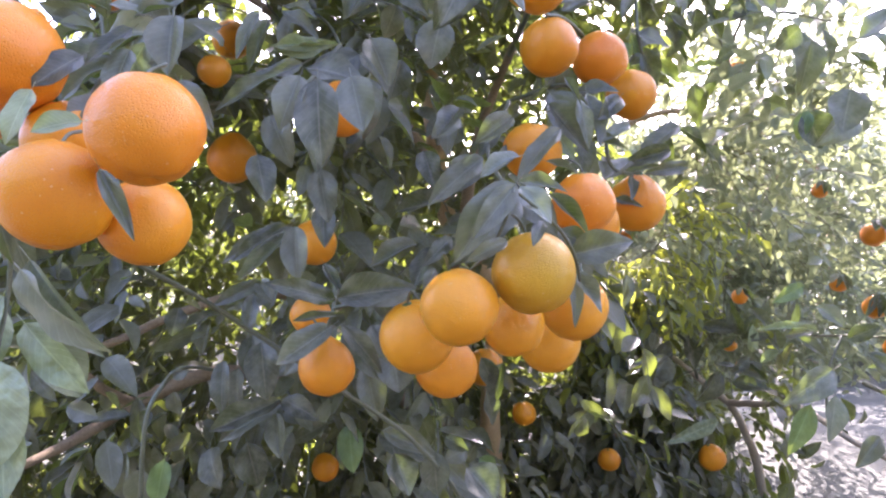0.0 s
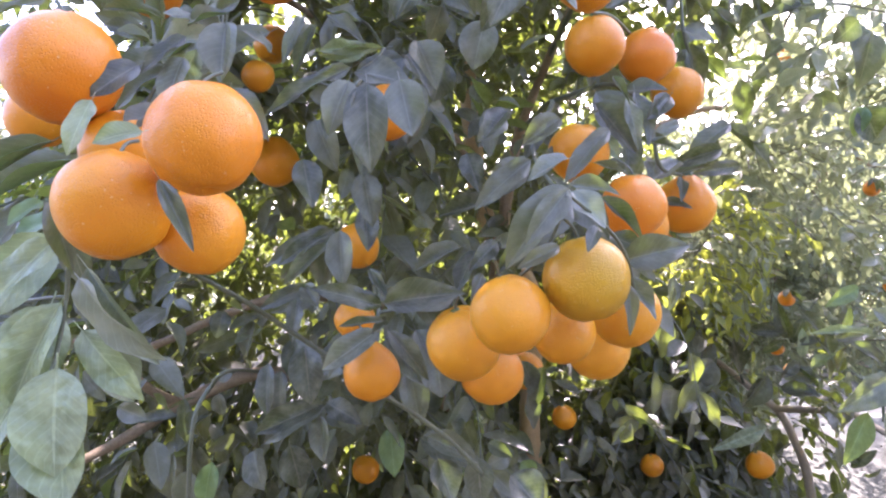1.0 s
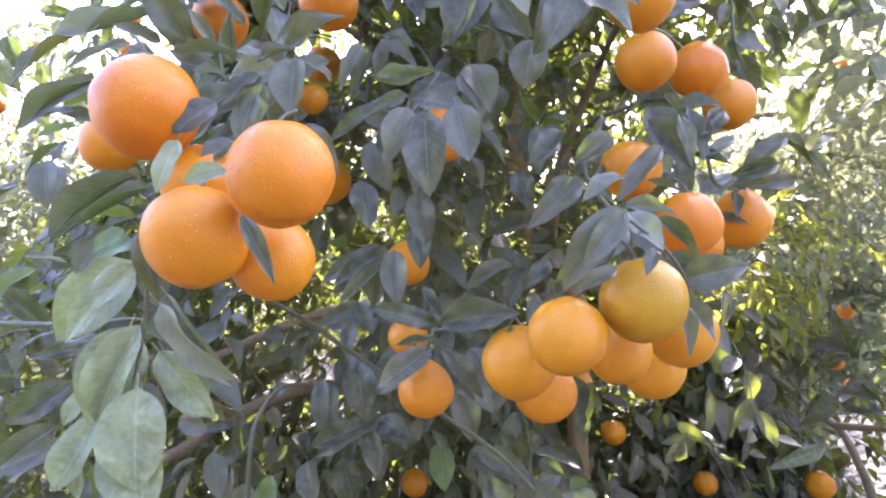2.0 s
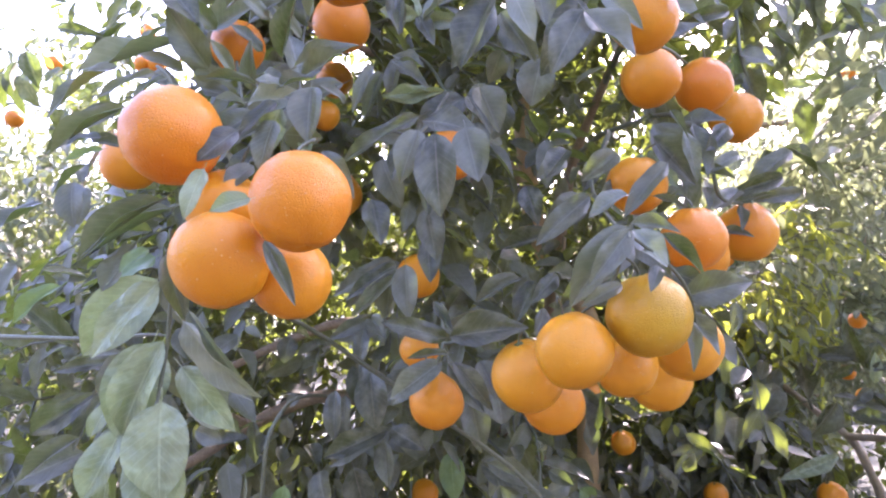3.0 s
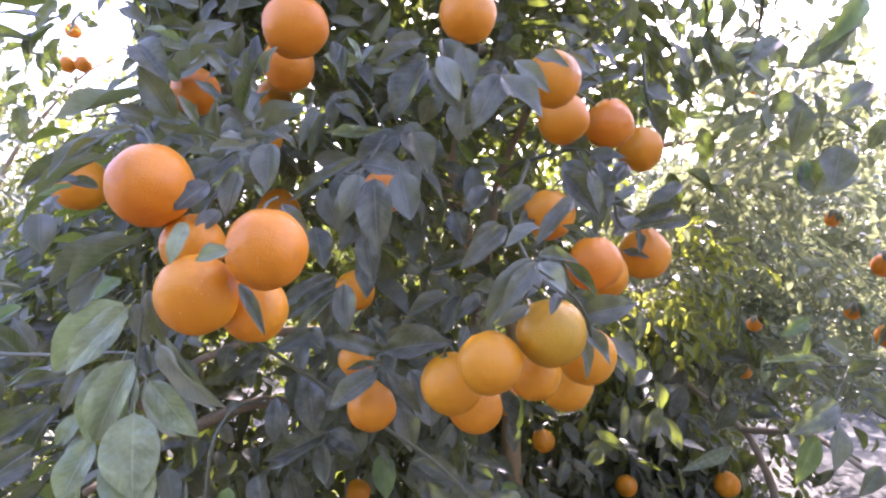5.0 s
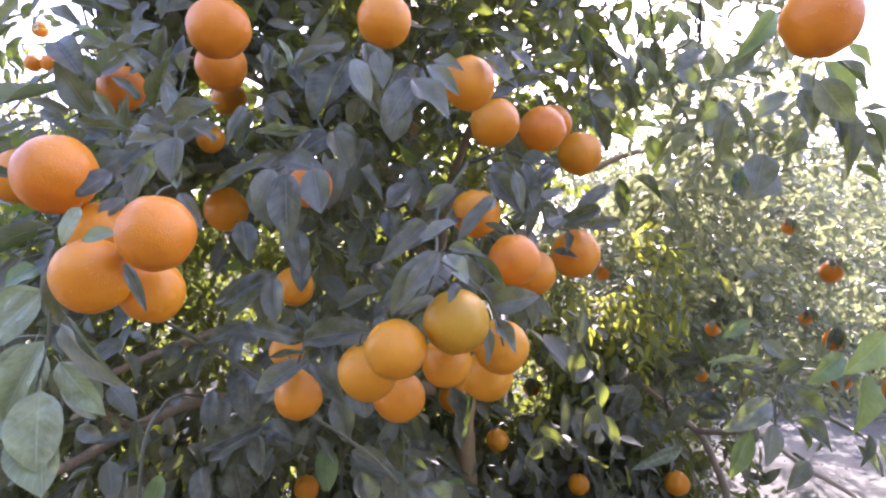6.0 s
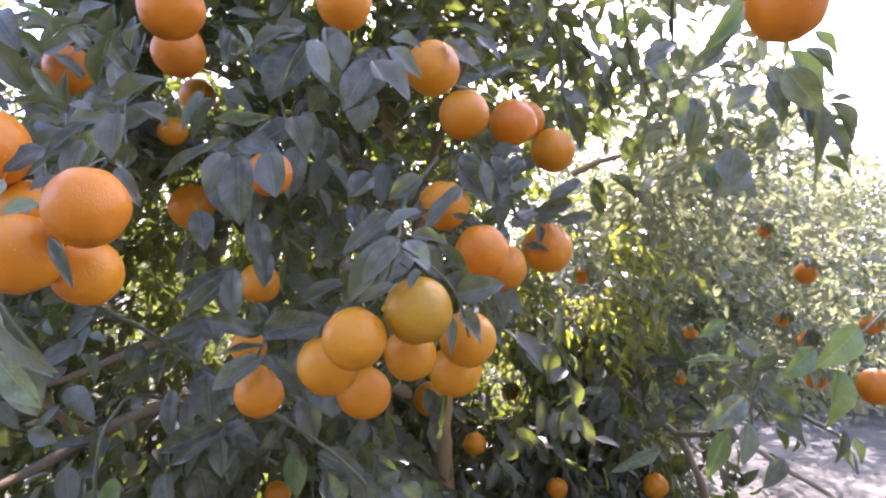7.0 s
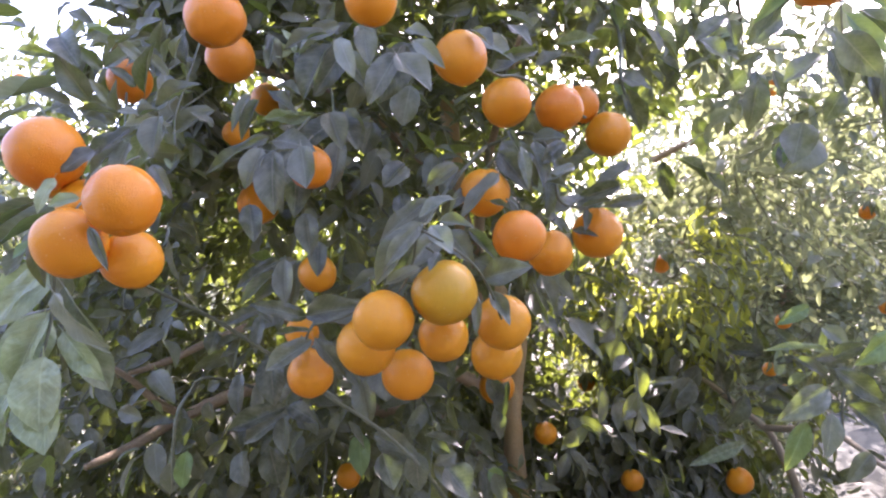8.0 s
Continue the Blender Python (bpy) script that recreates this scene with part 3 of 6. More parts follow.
orange(0.004, 0.742, 1.359, 0.0741, 0.05, "mid", "ripe orange fruit with pitted peel", (1, -14), "oranges in the middle cluster")
orange(0.070, 0.618, 1.424, 0.0628, 0.0, "yellow", "yellow-orange fruit in a tight cluster", (-15, 7), "oranges in the middle cluster")
orange(0.130, 0.758, 1.386, 0.0736, 0.0, "yellow", "yellow-orange fruit in a tight cluster", (13, 4), "oranges in the middle cluster")
orange(0.142, 0.674, 1.437, 0.0726, 0.0, "yellow", "yellow-orange fruit in a tight cluster", (8, 11), "oranges in the middle cluster")
orange(-0.137, 0.732, 1.360, 0.0661, 0.35, "mid", "pear-shaped orange fruit with a ridged neck", (-6, -5), "oranges on the tree")
orange(0.166, 0.736, 1.553, 0.0754, 0.0, "deep", "ripe deep orange fruit with pitted peel", (-1, -2), "oranges beside the middle cluster")
orange(0.308, 0.989, 1.572, 0.0907, 0.1, "mid", "ripe orange fruit with pitted peel", (-15, -5), "oranges beside the middle cluster")
orange(0.245, 0.972, 1.797, 0.0849, 0.05, "deep", "ripe deep orange fruit with pitted peel", (4, -5), "oranges in the upper cluster")
orange(0.152, 0.891, 1.789, 0.0845, 0.0, "mid", "ripe orange fruit with pitted peel", (-8, 16), "oranges in the upper cluster")
orange(0.096, 0.632, 1.775, 0.0689, 0.0, "mid", "ripe orange fruit with pitted peel", (16, 7), "oranges in the upper cluster")
orange(0.366, 1.210, 1.800, 0.0972, 0.05, "mid", "ripe orange fruit with pitted peel", (16, -5), "oranges in the upper cluster")
orange(-0.381, 1.126, 1.663, 0.0881, 0.2, "mid", "pear-shaped orange fruit with a ridged neck", (12, 10), "oranges on the tree")
orange(-0.198, 0.958, 1.509, 0.0697, 0.1, "mid", "ripe orange fruit with pitted peel", (7, 6), "oranges on the tree")
orange(-0.198, 0.564, 1.817, 0.0724, 0.0, "deep", "ripe deep orange fruit with pitted peel", (7, 12), "oranges in the upper cluster")
orange(-0.006, 0.574, 1.832, 0.0647, 0.0, "mid", "ripe orange fruit with pitted peel", (-6, 9), "oranges in the upper cluster")
orange(-0.246, 0.708, 1.822, 0.0707, 0.0, "deep", "ripe deep orange fruit with pitted peel", (13, -1), "oranges in the upper cluster")
orange(0.498, 0.554, 1.827, 0.0870, 0.0, "deep", "ripe deep orange fruit with pitted peel", (15, 1), "oranges on the tree")
orange(-0.267, 1.409, 1.004, 0.0615, 0.15, "mid", "ripe orange fruit with pitted peel", (15, 16), "oranges on the tree")
orange(0.886, 2.046, 0.813, 0.0856, 0.05, "mid", "ripe orange fruit with pitted peel", (16, 6), "oranges on the tree")
orange(0.248, 1.902, 0.996, 0.0726, 0.2, "mid", "pear-shaped orange fruit with a ridged neck", (13, 13), "oranges on the tree")
orange(0.116, 0.810, 1.627, 0.0766, 0.0, "mid", "ripe orange fruit with pitted peel", (6, 13), "oranges on the tree")
orange(0.218, 0.902, 1.536, 0.0768, 0.0, "mid", "ripe orange fruit with pitted peel", (15, -2), "oranges on the tree")
orange(-0.106, 0.645, 1.644, 0.0563, 0.1, "deep", "ripe deep orange fruit with pitted peel", (4, -6), "oranges on the tree")
orange(0.105, 1.579, 1.199, 0.0959, 0.0, "mid", "small ripe orange fruit with pitted peel", (-1, 12), "oranges on the neighbouring trees")
orange(-0.347, 0.943, 1.770, 0.0492, 0.0, "mid", "ripe orange fruit with pitted peel", (3, 3), "oranges on the tree")
orange(-0.490, 1.444, 1.986, 0.0890, 0.0, "mid", "ripe orange fruit with pitted peel", (16, 16), "oranges on the tree")
orange(-0.312, 0.569, 1.747, 0.0533, 0.0, "deep", "ripe deep orange fruit with pitted peel", (10, 3), "oranges on the tree")
orange(0.528, 1.974, 0.831, 0.0700, 0.0, "mid", "ripe orange fruit with pitted peel", (-3, 15), "oranges on the tree")
orange(-0.236, 0.392, 1.567, 0.0526, 0, "mid", "small ripe orange fruit with pitted peel", (14, 5), "oranges on the neighbouring trees")
orange(-0.166, 0.780, 1.417, 0.0511, 0.1, "mid", "small ripe orange fruit with pitted peel", (-14, 3), "oranges on the neighbouring trees")
orange(1.652, 2.384, 1.554, 0.0897, 0.1, "deep", "small ripe deep orange fruit with pitted peel", (-18, -6), "oranges on the neighbouring trees")
orange(1.933, 3.186, 1.800, 0.0782, 0.1, "deep", "small ripe deep orange fruit with pitted peel", (-12, -15), "oranges on the neighbouring trees")
orange(1.401, 2.949, 2.385, 0.0796, 0.1, "deep", "small ripe deep orange fruit with pitted peel", (18, -15), "oranges on the neighbouring trees")
orange(1.434, 3.003, 1.270, 0.0737, 0.1, "mid", "small ripe orange fruit with pitted peel", (-1, -4), "oranges on the neighbouring trees")
orange(1.664, 2.392, 1.276, 0.0881, 0.1, "mid", "small ripe orange fruit with pitted peel", (-12, 15), "oranges on the neighbouring trees")
orange(1.854, 2.909, 1.336, 0.0762, 0.1, "mid", "small ripe orange fruit with pitted peel", (-10, -1), "oranges on the neighbouring trees")
orange(1.177, 1.357, 1.262, 0.0888, 0.0, "deep", "small ripe deep orange fruit with pitted peel", (-3, -5), "oranges on the neighbouring trees")
orange(1.482, 1.786, 1.384, 0.0675, 0.1, "deep", "small ripe deep orange fruit with pitted peel", (-15, 9), "oranges on the neighbouring trees")
orange(1.271, 2.757, 1.076, 0.0632, 0.1, "mid", "small ripe orange fruit with pitted peel", (-16, -15), "oranges on the neighbouring trees")
orange(1.336, 2.761, 0.980, 0.0633, 0.1, "yellow", "small yellow-orange fruit in a tight cluster", (5, 5), "oranges on the neighbouring trees")
orange(1.308, 1.796, 1.213, 0.0630, 0.1, "deep", "small ripe deep orange fruit with pitted peel", (-7, -3), "oranges on the neighbouring trees")
orange(0.890, 3.054, 1.556, 0.0913, 0.0, "deep", "small ripe deep orange fruit with pitted peel", (-17, -13), "oranges on the neighbouring trees")
orange(0.450, 2.541, 1.052, 0.0726, 0.0, "deep", "small ripe deep orange fruit with pitted peel", (-11, -14), "oranges on the neighbouring trees")
orange(-1.887, 2.819, 2.713, 0.0800, 0.0, "deep", "small ripe deep orange fruit with pitted peel", (-17, -16), "oranges on the neighbouring trees")
orange(-1.795, 2.636, 2.484, 0.0780, 0.0, "deep", "small ripe deep orange fruit with pitted peel", (-17, 5), "oranges on the neighbouring trees")
orange(-1.727, 2.643, 2.486, 0.0780, 0.0, "deep", "small ripe deep orange fruit with pitted peel", (-2, -10), "oranges on the neighbouring trees")
orange(-2.370, 2.778, 2.565, 0.0850, 0.0, "deep", "small ripe deep orange fruit with pitted peel", (-8, -7), "oranges on the neighbouring trees")
orange(-2.273, 2.435, 2.202, 0.0800, 0.0, "deep", "small ripe deep orange fruit with pitted peel", (15, -18), "oranges on the neighbouring trees")
orange(0.307, 1.218, 1.868, 0.0864, 0.0, "deep", "small ripe deep orange fruit with pitted peel", (-3, -9), "oranges on the neighbouring trees")


# ---- leaves at the outside of the near crown ----
# outer leaves about the fruit
leaf(main_tree, (-0.291, 0.397, 1.667), (-0.326, 0.376, 1.647), 0.0107, -7, "d")
leaf(main_tree, (-0.312, 0.395, 1.642), (-0.361, 0.373, 1.610), 0.0142, -5, "d")
leaf(main_tree, (-0.391, 0.476, 1.629), (-0.410, 0.454, 1.618), 0.0095, -11, "g")
leaf(main_tree, (-0.427, 0.511, 1.624), (-0.423, 0.491, 1.601), 0.0125, 9, "d")
leaf(main_tree, (-0.446, 0.509, 1.606), (-0.436, 0.491, 1.566), 0.0295, -2, "d")
leaf(main_tree, (-0.270, 0.373, 1.571), (-0.319, 0.352, 1.534), 0.0191, 1, "d")
leaf(main_tree, (-0.206, 0.311, 1.580), (-0.212, 0.298, 1.552), 0.0133, -10, "p")
leaf(main_tree, (-0.169, 0.291, 1.560), (-0.184, 0.277, 1.554), 0.0117, -12, "p")
leaf(main_tree, (-0.214, 0.369, 1.615), (-0.234, 0.352, 1.594), 0.0211, -12, "d")
leaf(main_tree, (-0.213, 0.390, 1.595), (-0.226, 0.373, 1.577), 0.0162, -14, "d")
leaf(main_tree, (-0.202, 0.401, 1.629), (-0.209, 0.385, 1.593), 0.0200, -2, "s")
leaf(main_tree, (-0.179, 0.413, 1.655), (-0.178, 0.398, 1.613), 0.0267, 3, "d")
leaf(main_tree, (-0.200, 0.400, 1.642), (-0.222, 0.382, 1.617), 0.0131, -5, "d")
leaf(main_tree, (-0.235, 0.435, 1.661), (-0.229, 0.417, 1.695), 0.0123, 11, "d")
leaf(main_tree, (-0.263, 0.461, 1.685), (-0.271, 0.440, 1.706), 0.0120, 10, "s")
leaf(main_tree, (-0.283, 0.458, 1.688), (-0.306, 0.435, 1.732), 0.0271, -13, "d")
leaf(main_tree, (-0.303, 0.455, 1.687), (-0.328, 0.433, 1.698), 0.0140, -7, "d")
leaf(main_tree, (-0.215, 0.447, 1.690), (-0.196, 0.430, 1.738), 0.0164, 2, "d")
leaf(main_tree, (-0.205, 0.429, 1.662), (-0.219, 0.410, 1.664), 0.0139, 3, "s")
leaf(main_tree, (-0.223, 0.417, 1.660), (-0.253, 0.396, 1.664), 0.0091, -3, "d")
leaf(main_tree, (-0.207, 0.449, 1.682), (-0.152, 0.438, 1.697), 0.0193, -6, "d")
leaf(main_tree, (-0.194, 0.431, 1.668), (-0.148, 0.419, 1.684), 0.0176, 10, "d")
leaf(main_tree, (-0.310, 0.473, 1.738), (-0.325, 0.451, 1.758), 0.0156, -9, "d")
leaf(main_tree, (-0.281, 0.486, 1.750), (-0.247, 0.471, 1.764), 0.0159, 12, "d")
leaf(main_tree, (-0.246, 0.492, 1.741), (-0.262, 0.469, 1.758), 0.0148, -11, "s")
leaf(main_tree, (-0.212, 0.428, 1.659), (-0.181, 0.415, 1.666), 0.0121, -6, "d")
leaf(main_tree, (-0.209, 0.439, 1.657), (-0.178, 0.426, 1.644), 0.0123, -8, "d")
leaf(main_tree, (-0.296, 0.495, 1.736), (-0.310, 0.472, 1.754), 0.0162, -14, "d")
leaf(main_tree, (-0.268, 0.499, 1.741), (-0.237, 0.482, 1.756), 0.0151, 12, "d")
leaf(main_tree, (-0.232, 0.416, 1.644), (-0.244, 0.397, 1.647), 0.0118, 6, "d")
leaf(main_tree, (-0.247, 0.482, 1.709), (-0.263, 0.460, 1.727), 0.0146, 11, "d")
leaf(main_tree, (-0.210, 0.496, 1.742), (-0.196, 0.478, 1.764), 0.0180, -6, "d")
leaf(main_tree, (-0.218, 0.496, 1.724), (-0.233, 0.473, 1.745), 0.0138, 11, "d")
leaf(main_tree, (-0.136, 0.699, 1.732), (-0.181, 0.667, 1.716), 0.0142, -6, "p")
leaf(main_tree, (-0.121, 0.552, 1.661), (-0.068, 0.538, 1.651), 0.0306, -8, "d")
leaf(main_tree, (-0.072, 0.618, 1.709), (-0.051, 0.599, 1.659), 0.0337, -9, "d")
leaf(main_tree, (-0.124, 0.551, 1.665), (-0.194, 0.522, 1.623), 0.0193, -5, "d")
leaf(main_tree, (-0.118, 0.513, 1.643), (-0.131, 0.493, 1.598), 0.0265, -5, "d")
leaf(main_tree, (-0.102, 0.505, 1.638), (-0.097, 0.489, 1.567), 0.0375, 6, "d")
leaf(main_tree, (-0.078, 0.528, 1.647), (-0.065, 0.512, 1.595), 0.0356, 13, "d")
leaf(main_tree, (-0.206, 0.742, 1.660), (-0.179, 0.720, 1.600), 0.0378, 9, "d")
leaf(main_tree, (-0.056, 0.577, 1.781), (-0.087, 0.553, 1.711), 0.0387, 13, "d")
leaf(main_tree, (-0.036, 0.540, 1.774), (-0.017, 0.523, 1.724), 0.0241, 13, "s")
leaf(main_tree, (-0.049, 0.618, 1.786), (-0.015, 0.601, 1.731), 0.0262, 14, "d")
leaf(main_tree, (0.029, 0.554, 1.757), (-0.002, 0.531, 1.695), 0.0343, -3, "d")
leaf(main_tree, (0.029, 0.549, 1.754), (0.069, 0.536, 1.702), 0.0362, -12, "d")
leaf(main_tree, (0.045, 0.571, 1.778), (0.082, 0.556, 1.743), 0.0204, 13, "s")
leaf(main_tree, (0.018, 0.652, 1.647), (-0.006, 0.626, 1.616), 0.0244, 5, "d")
leaf(main_tree, (0.044, 0.678, 1.600), (-0.015, 0.647, 1.550), 0.0291, -4, "d")
leaf(main_tree, (-0.027, 0.869, 1.637), (-0.011, 0.841, 1.584), 0.0341, 7, "d")
leaf(main_tree, (-0.150, 0.752, 1.597), (-0.135, 0.728, 1.533), 0.0363, -2, "d")
leaf(main_tree, (-0.163, 0.662, 1.830), (-0.160, 0.638, 1.773), 0.0136, 2, "d")
leaf(main_tree, (-0.196, 0.660, 1.752), (-0.213, 0.634, 1.701), 0.0163, -7, "s")
leaf(main_tree, (-0.188, 0.671, 1.747), (-0.203, 0.645, 1.687), 0.0180, -9, "d")
leaf(main_tree, (-0.178, 0.682, 1.763), (-0.133, 0.663, 1.730), 0.0168, -7, "d")
leaf(main_tree, (-0.061, 0.576, 1.795), (-0.105, 0.548, 1.774), 0.0211, 1, "d")
leaf(main_tree, (-0.152, 0.358, 1.597), (-0.129, 0.348, 1.567), 0.0132, -6, "d")
leaf(main_tree, (-0.199, 0.665, 1.601), (-0.183, 0.643, 1.546), 0.0313, -12, "d")
leaf(main_tree, (-0.198, 0.561, 1.683), (-0.211, 0.537, 1.697), 0.0152, 12, "d")
leaf(main_tree, (0.139, 0.819, 1.692), (0.187, 0.799, 1.626), 0.0408, 13, "d")
leaf(main_tree, (0.173, 0.793, 1.693), (0.183, 0.769, 1.628), 0.0197, 3, "s")
leaf(main_tree, (0.155, 0.790, 1.718), (0.170, 0.765, 1.681), 0.0106, 12, "d")
leaf(main_tree, (0.193, 0.896, 1.727), (0.247, 0.872, 1.725), 0.0289, -5, "d")
leaf(main_tree, (0.243, 0.853, 1.709), (0.202, 0.819, 1.668), 0.0273, -14, "d")
leaf(main_tree, (0.258, 0.856, 1.671), (0.210, 0.820, 1.648), 0.0193, -5, "s")
leaf(main_tree, (0.202, 0.849, 1.649), (0.245, 0.826, 1.635), 0.0161, 4, "d")
leaf(main_tree, (0.140, 0.740, 1.644), (0.084, 0.708, 1.584), 0.0270, 8, "d")
leaf(main_tree, (0.082, 0.663, 1.599), (0.039, 0.634, 1.579), 0.0219, 14, "s")
leaf(main_tree, (0.124, 0.749, 1.606), (0.162, 0.728, 1.589), 0.0101, -5, "d")
leaf(main_tree, (0.275, 0.911, 1.629), (0.225, 0.873, 1.596), 0.0306, 13, "d")
leaf(main_tree, (0.261, 0.961, 1.577), (0.299, 0.933, 1.568), 0.0135, 10, "d")
leaf(main_tree, (0.281, 0.962, 1.616), (0.325, 0.934, 1.627), 0.0234, 2, "d")
leaf(main_tree, (0.286, 0.943, 1.612), (0.280, 0.911, 1.575), 0.0158, -8, "d")
leaf(main_tree, (0.071, 0.582, 1.563), (0.113, 0.567, 1.556), 0.0170, -1, "d")
leaf(main_tree, (0.115, 0.680, 1.821), (0.166, 0.664, 1.782), 0.0265, -1, "s")
leaf(main_tree, (0.187, 0.741, 1.808), (0.131, 0.708, 1.777), 0.0241, 5, "d")
leaf(main_tree, (0.099, 0.805, 1.637), (0.066, 0.773, 1.603), 0.0233, -5, "d")
leaf(main_tree, (0.073, 0.831, 1.664), (0.047, 0.799, 1.621), 0.0273, -1, "d")
leaf(main_tree, (-0.318, 0.444, 1.513), (-0.366, 0.421, 1.458), 0.0312, 0, "p")
leaf(main_tree, (-0.306, 0.432, 1.468), (-0.334, 0.413, 1.399), 0.0350, -9, "p")
leaf(main_tree, (-0.291, 0.406, 1.427), (-0.286, 0.392, 1.359), 0.0498, -7, "p")
leaf(main_tree, (-0.340, 0.430, 1.399), (-0.357, 0.412, 1.350), 0.0303, -5, "p")
leaf(main_tree, (-0.366, 0.456, 1.415), (-0.374, 0.437, 1.392), 0.0150, -6, "p")
leaf(main_tree, (-0.270, 0.406, 1.493), (-0.220, 0.399, 1.430), 0.0204, 12, "s")
leaf(main_tree, (-0.293, 0.435, 1.448), (-0.247, 0.425, 1.401), 0.0284, 11, "p")
leaf(main_tree, (-0.245, 0.337, 1.532), (-0.228, 0.327, 1.494), 0.0136, -13, "d")
leaf(main_tree, (-0.162, 0.293, 1.538), (-0.142, 0.285, 1.505), 0.0091, -12, "d")
leaf(main_tree, (-0.499, 0.611, 1.388), (-0.547, 0.580, 1.351), 0.0212, -13, "d")
leaf(main_tree, (-0.519, 0.659, 1.381), (-0.551, 0.630, 1.319), 0.0199, 0, "d")
leaf(main_tree, (-0.516, 0.610, 1.340), (-0.564, 0.580, 1.303), 0.0252, 6, "d")
leaf(main_tree, (-0.435, 0.567, 1.431), (-0.492, 0.537, 1.426), 0.0160, -6, "d")
leaf(main_tree, (-0.496, 0.556, 1.508), (-0.531, 0.530, 1.476), 0.0221, 2, "g")
leaf(main_tree, (-0.582, 0.594, 1.529), (-0.589, 0.570, 1.494), 0.0265, 3, "d")
leaf(main_tree, (-0.363, 0.482, 1.546), (-0.379, 0.462, 1.504), 0.0265, 6, "d")
leaf(main_tree, (-0.316, 0.428, 1.539), (-0.329, 0.409, 1.525), 0.0151, 1, "g")
leaf(main_tree, (-0.325, 0.490, 1.473), (-0.312, 0.473, 1.449), 0.0159, 8, "d")
leaf(main_tree, (-0.189, 0.749, 1.528), (-0.245, 0.715, 1.489), 0.0227, -4, "d")
leaf(main_tree, (-0.184, 0.750, 1.520), (-0.238, 0.716, 1.467), 0.0197, -10, "s")
leaf(main_tree, (-0.174, 0.731, 1.527), (-0.167, 0.707, 1.464), 0.0339, 7, "d")
leaf(main_tree, (-0.169, 0.872, 1.562), (-0.161, 0.843, 1.500), 0.0331, -8, "d")
leaf(main_tree, (-0.230, 0.797, 1.457), (-0.281, 0.760, 1.434), 0.0225, -12, "d")
leaf(main_tree, (-0.236, 0.796, 1.458), (-0.210, 0.770, 1.434), 0.0225, -1, "d")
leaf(main_tree, (-0.111, 0.642, 1.447), (-0.173, 0.608, 1.469), 0.0244, -8, "d")
leaf(main_tree, (-0.106, 0.622, 1.451), (-0.027, 0.609, 1.465), 0.0337, 6, "d")
leaf(main_tree, (-0.113, 0.662, 1.429), (-0.152, 0.632, 1.429), 0.0113, 6, "d")
leaf(main_tree, (-0.127, 0.711, 1.412), (-0.182, 0.679, 1.372), 0.0326, 0, "s")
leaf(main_tree, (-0.108, 0.663, 1.419), (-0.062, 0.646, 1.374), 0.0212, -6, "d")
leaf(main_tree, (-0.084, 0.727, 1.411), (-0.059, 0.706, 1.369), 0.0302, -9, "d")
leaf(main_tree, (-0.257, 0.844, 1.440), (-0.258, 0.814, 1.384), 0.0238, -3, "d")
leaf(main_tree, (-0.262, 0.896, 1.366), (-0.248, 0.867, 1.289), 0.0503, -1, "d")
leaf(main_tree, (-0.314, 0.890, 1.340), (-0.309, 0.860, 1.273), 0.0306, 9, "d")
leaf(main_tree, (-0.236, 0.903, 1.281), (-0.323, 0.859, 1.246), 0.0377, 4, "d")
leaf(main_tree, (-0.233, 0.903, 1.282), (-0.179, 0.878, 1.263), 0.0323, -4, "d")
leaf(main_tree, (-0.242, 0.903, 1.262), (-0.231, 0.873, 1.206), 0.0306, 6, "d")
leaf(main_tree, (-0.176, 1.168, 1.171), (-0.165, 1.129, 1.093), 0.0499, 3, "g")
leaf(main_tree, (-0.089, 0.925, 1.229), (-0.007, 0.904, 1.200), 0.0341, -8, "d")
leaf(main_tree, (0.004, 0.989, 1.200), (0.038, 0.959, 1.189), 0.0246, 14, "d")
leaf(main_tree, (-0.136, 0.708, 1.483), (-0.110, 0.686, 1.447), 0.0128, -4, "d")
leaf(main_tree, (0.010, 0.727, 1.513), (-0.019, 0.697, 1.485), 0.0213, -11, "d")
leaf(main_tree, (-0.035, 0.822, 1.507), (-0.092, 0.785, 1.481), 0.0273, 12, "d")
leaf(main_tree, (-0.008, 0.604, 1.481), (-0.017, 0.581, 1.459), 0.0143, -13, "d")
leaf(main_tree, (0.061, 0.525, 1.556), (0.008, 0.501, 1.494), 0.0320, 8, "d")
leaf(main_tree, (0.060, 0.510, 1.553), (0.024, 0.488, 1.509), 0.0221, -7, "d")
leaf(main_tree, (0.067, 0.541, 1.554), (0.091, 0.526, 1.520), 0.0254, -6, "s")
leaf(main_tree, (0.081, 0.504, 1.522), (0.071, 0.485, 1.506), 0.0123, 10, "d")
leaf(main_tree, (0.104, 0.607, 1.554), (0.141, 0.592, 1.513), 0.0152, 4, "d")
leaf(main_tree, (0.111, 0.609, 1.518), (0.144, 0.592, 1.503), 0.0211, 5, "d")
leaf(main_tree, (0.121, 0.591, 1.494), (0.177, 0.577, 1.509), 0.0329, 13, "d")
leaf(main_tree, (0.055, 0.531, 1.507), (0.020, 0.507, 1.491), 0.0146, -7, "d")
leaf(main_tree, (0.129, 0.613, 1.479), (0.151, 0.596, 1.437), 0.0199, -11, "s")
leaf(main_tree, (0.115, 0.551, 1.477), (0.116, 0.532, 1.435), 0.0117, -4, "d")
leaf(right_tree, (0.764, 2.106, 1.134), (0.625, 2.020, 1.023), 0.0870, -9, "d")
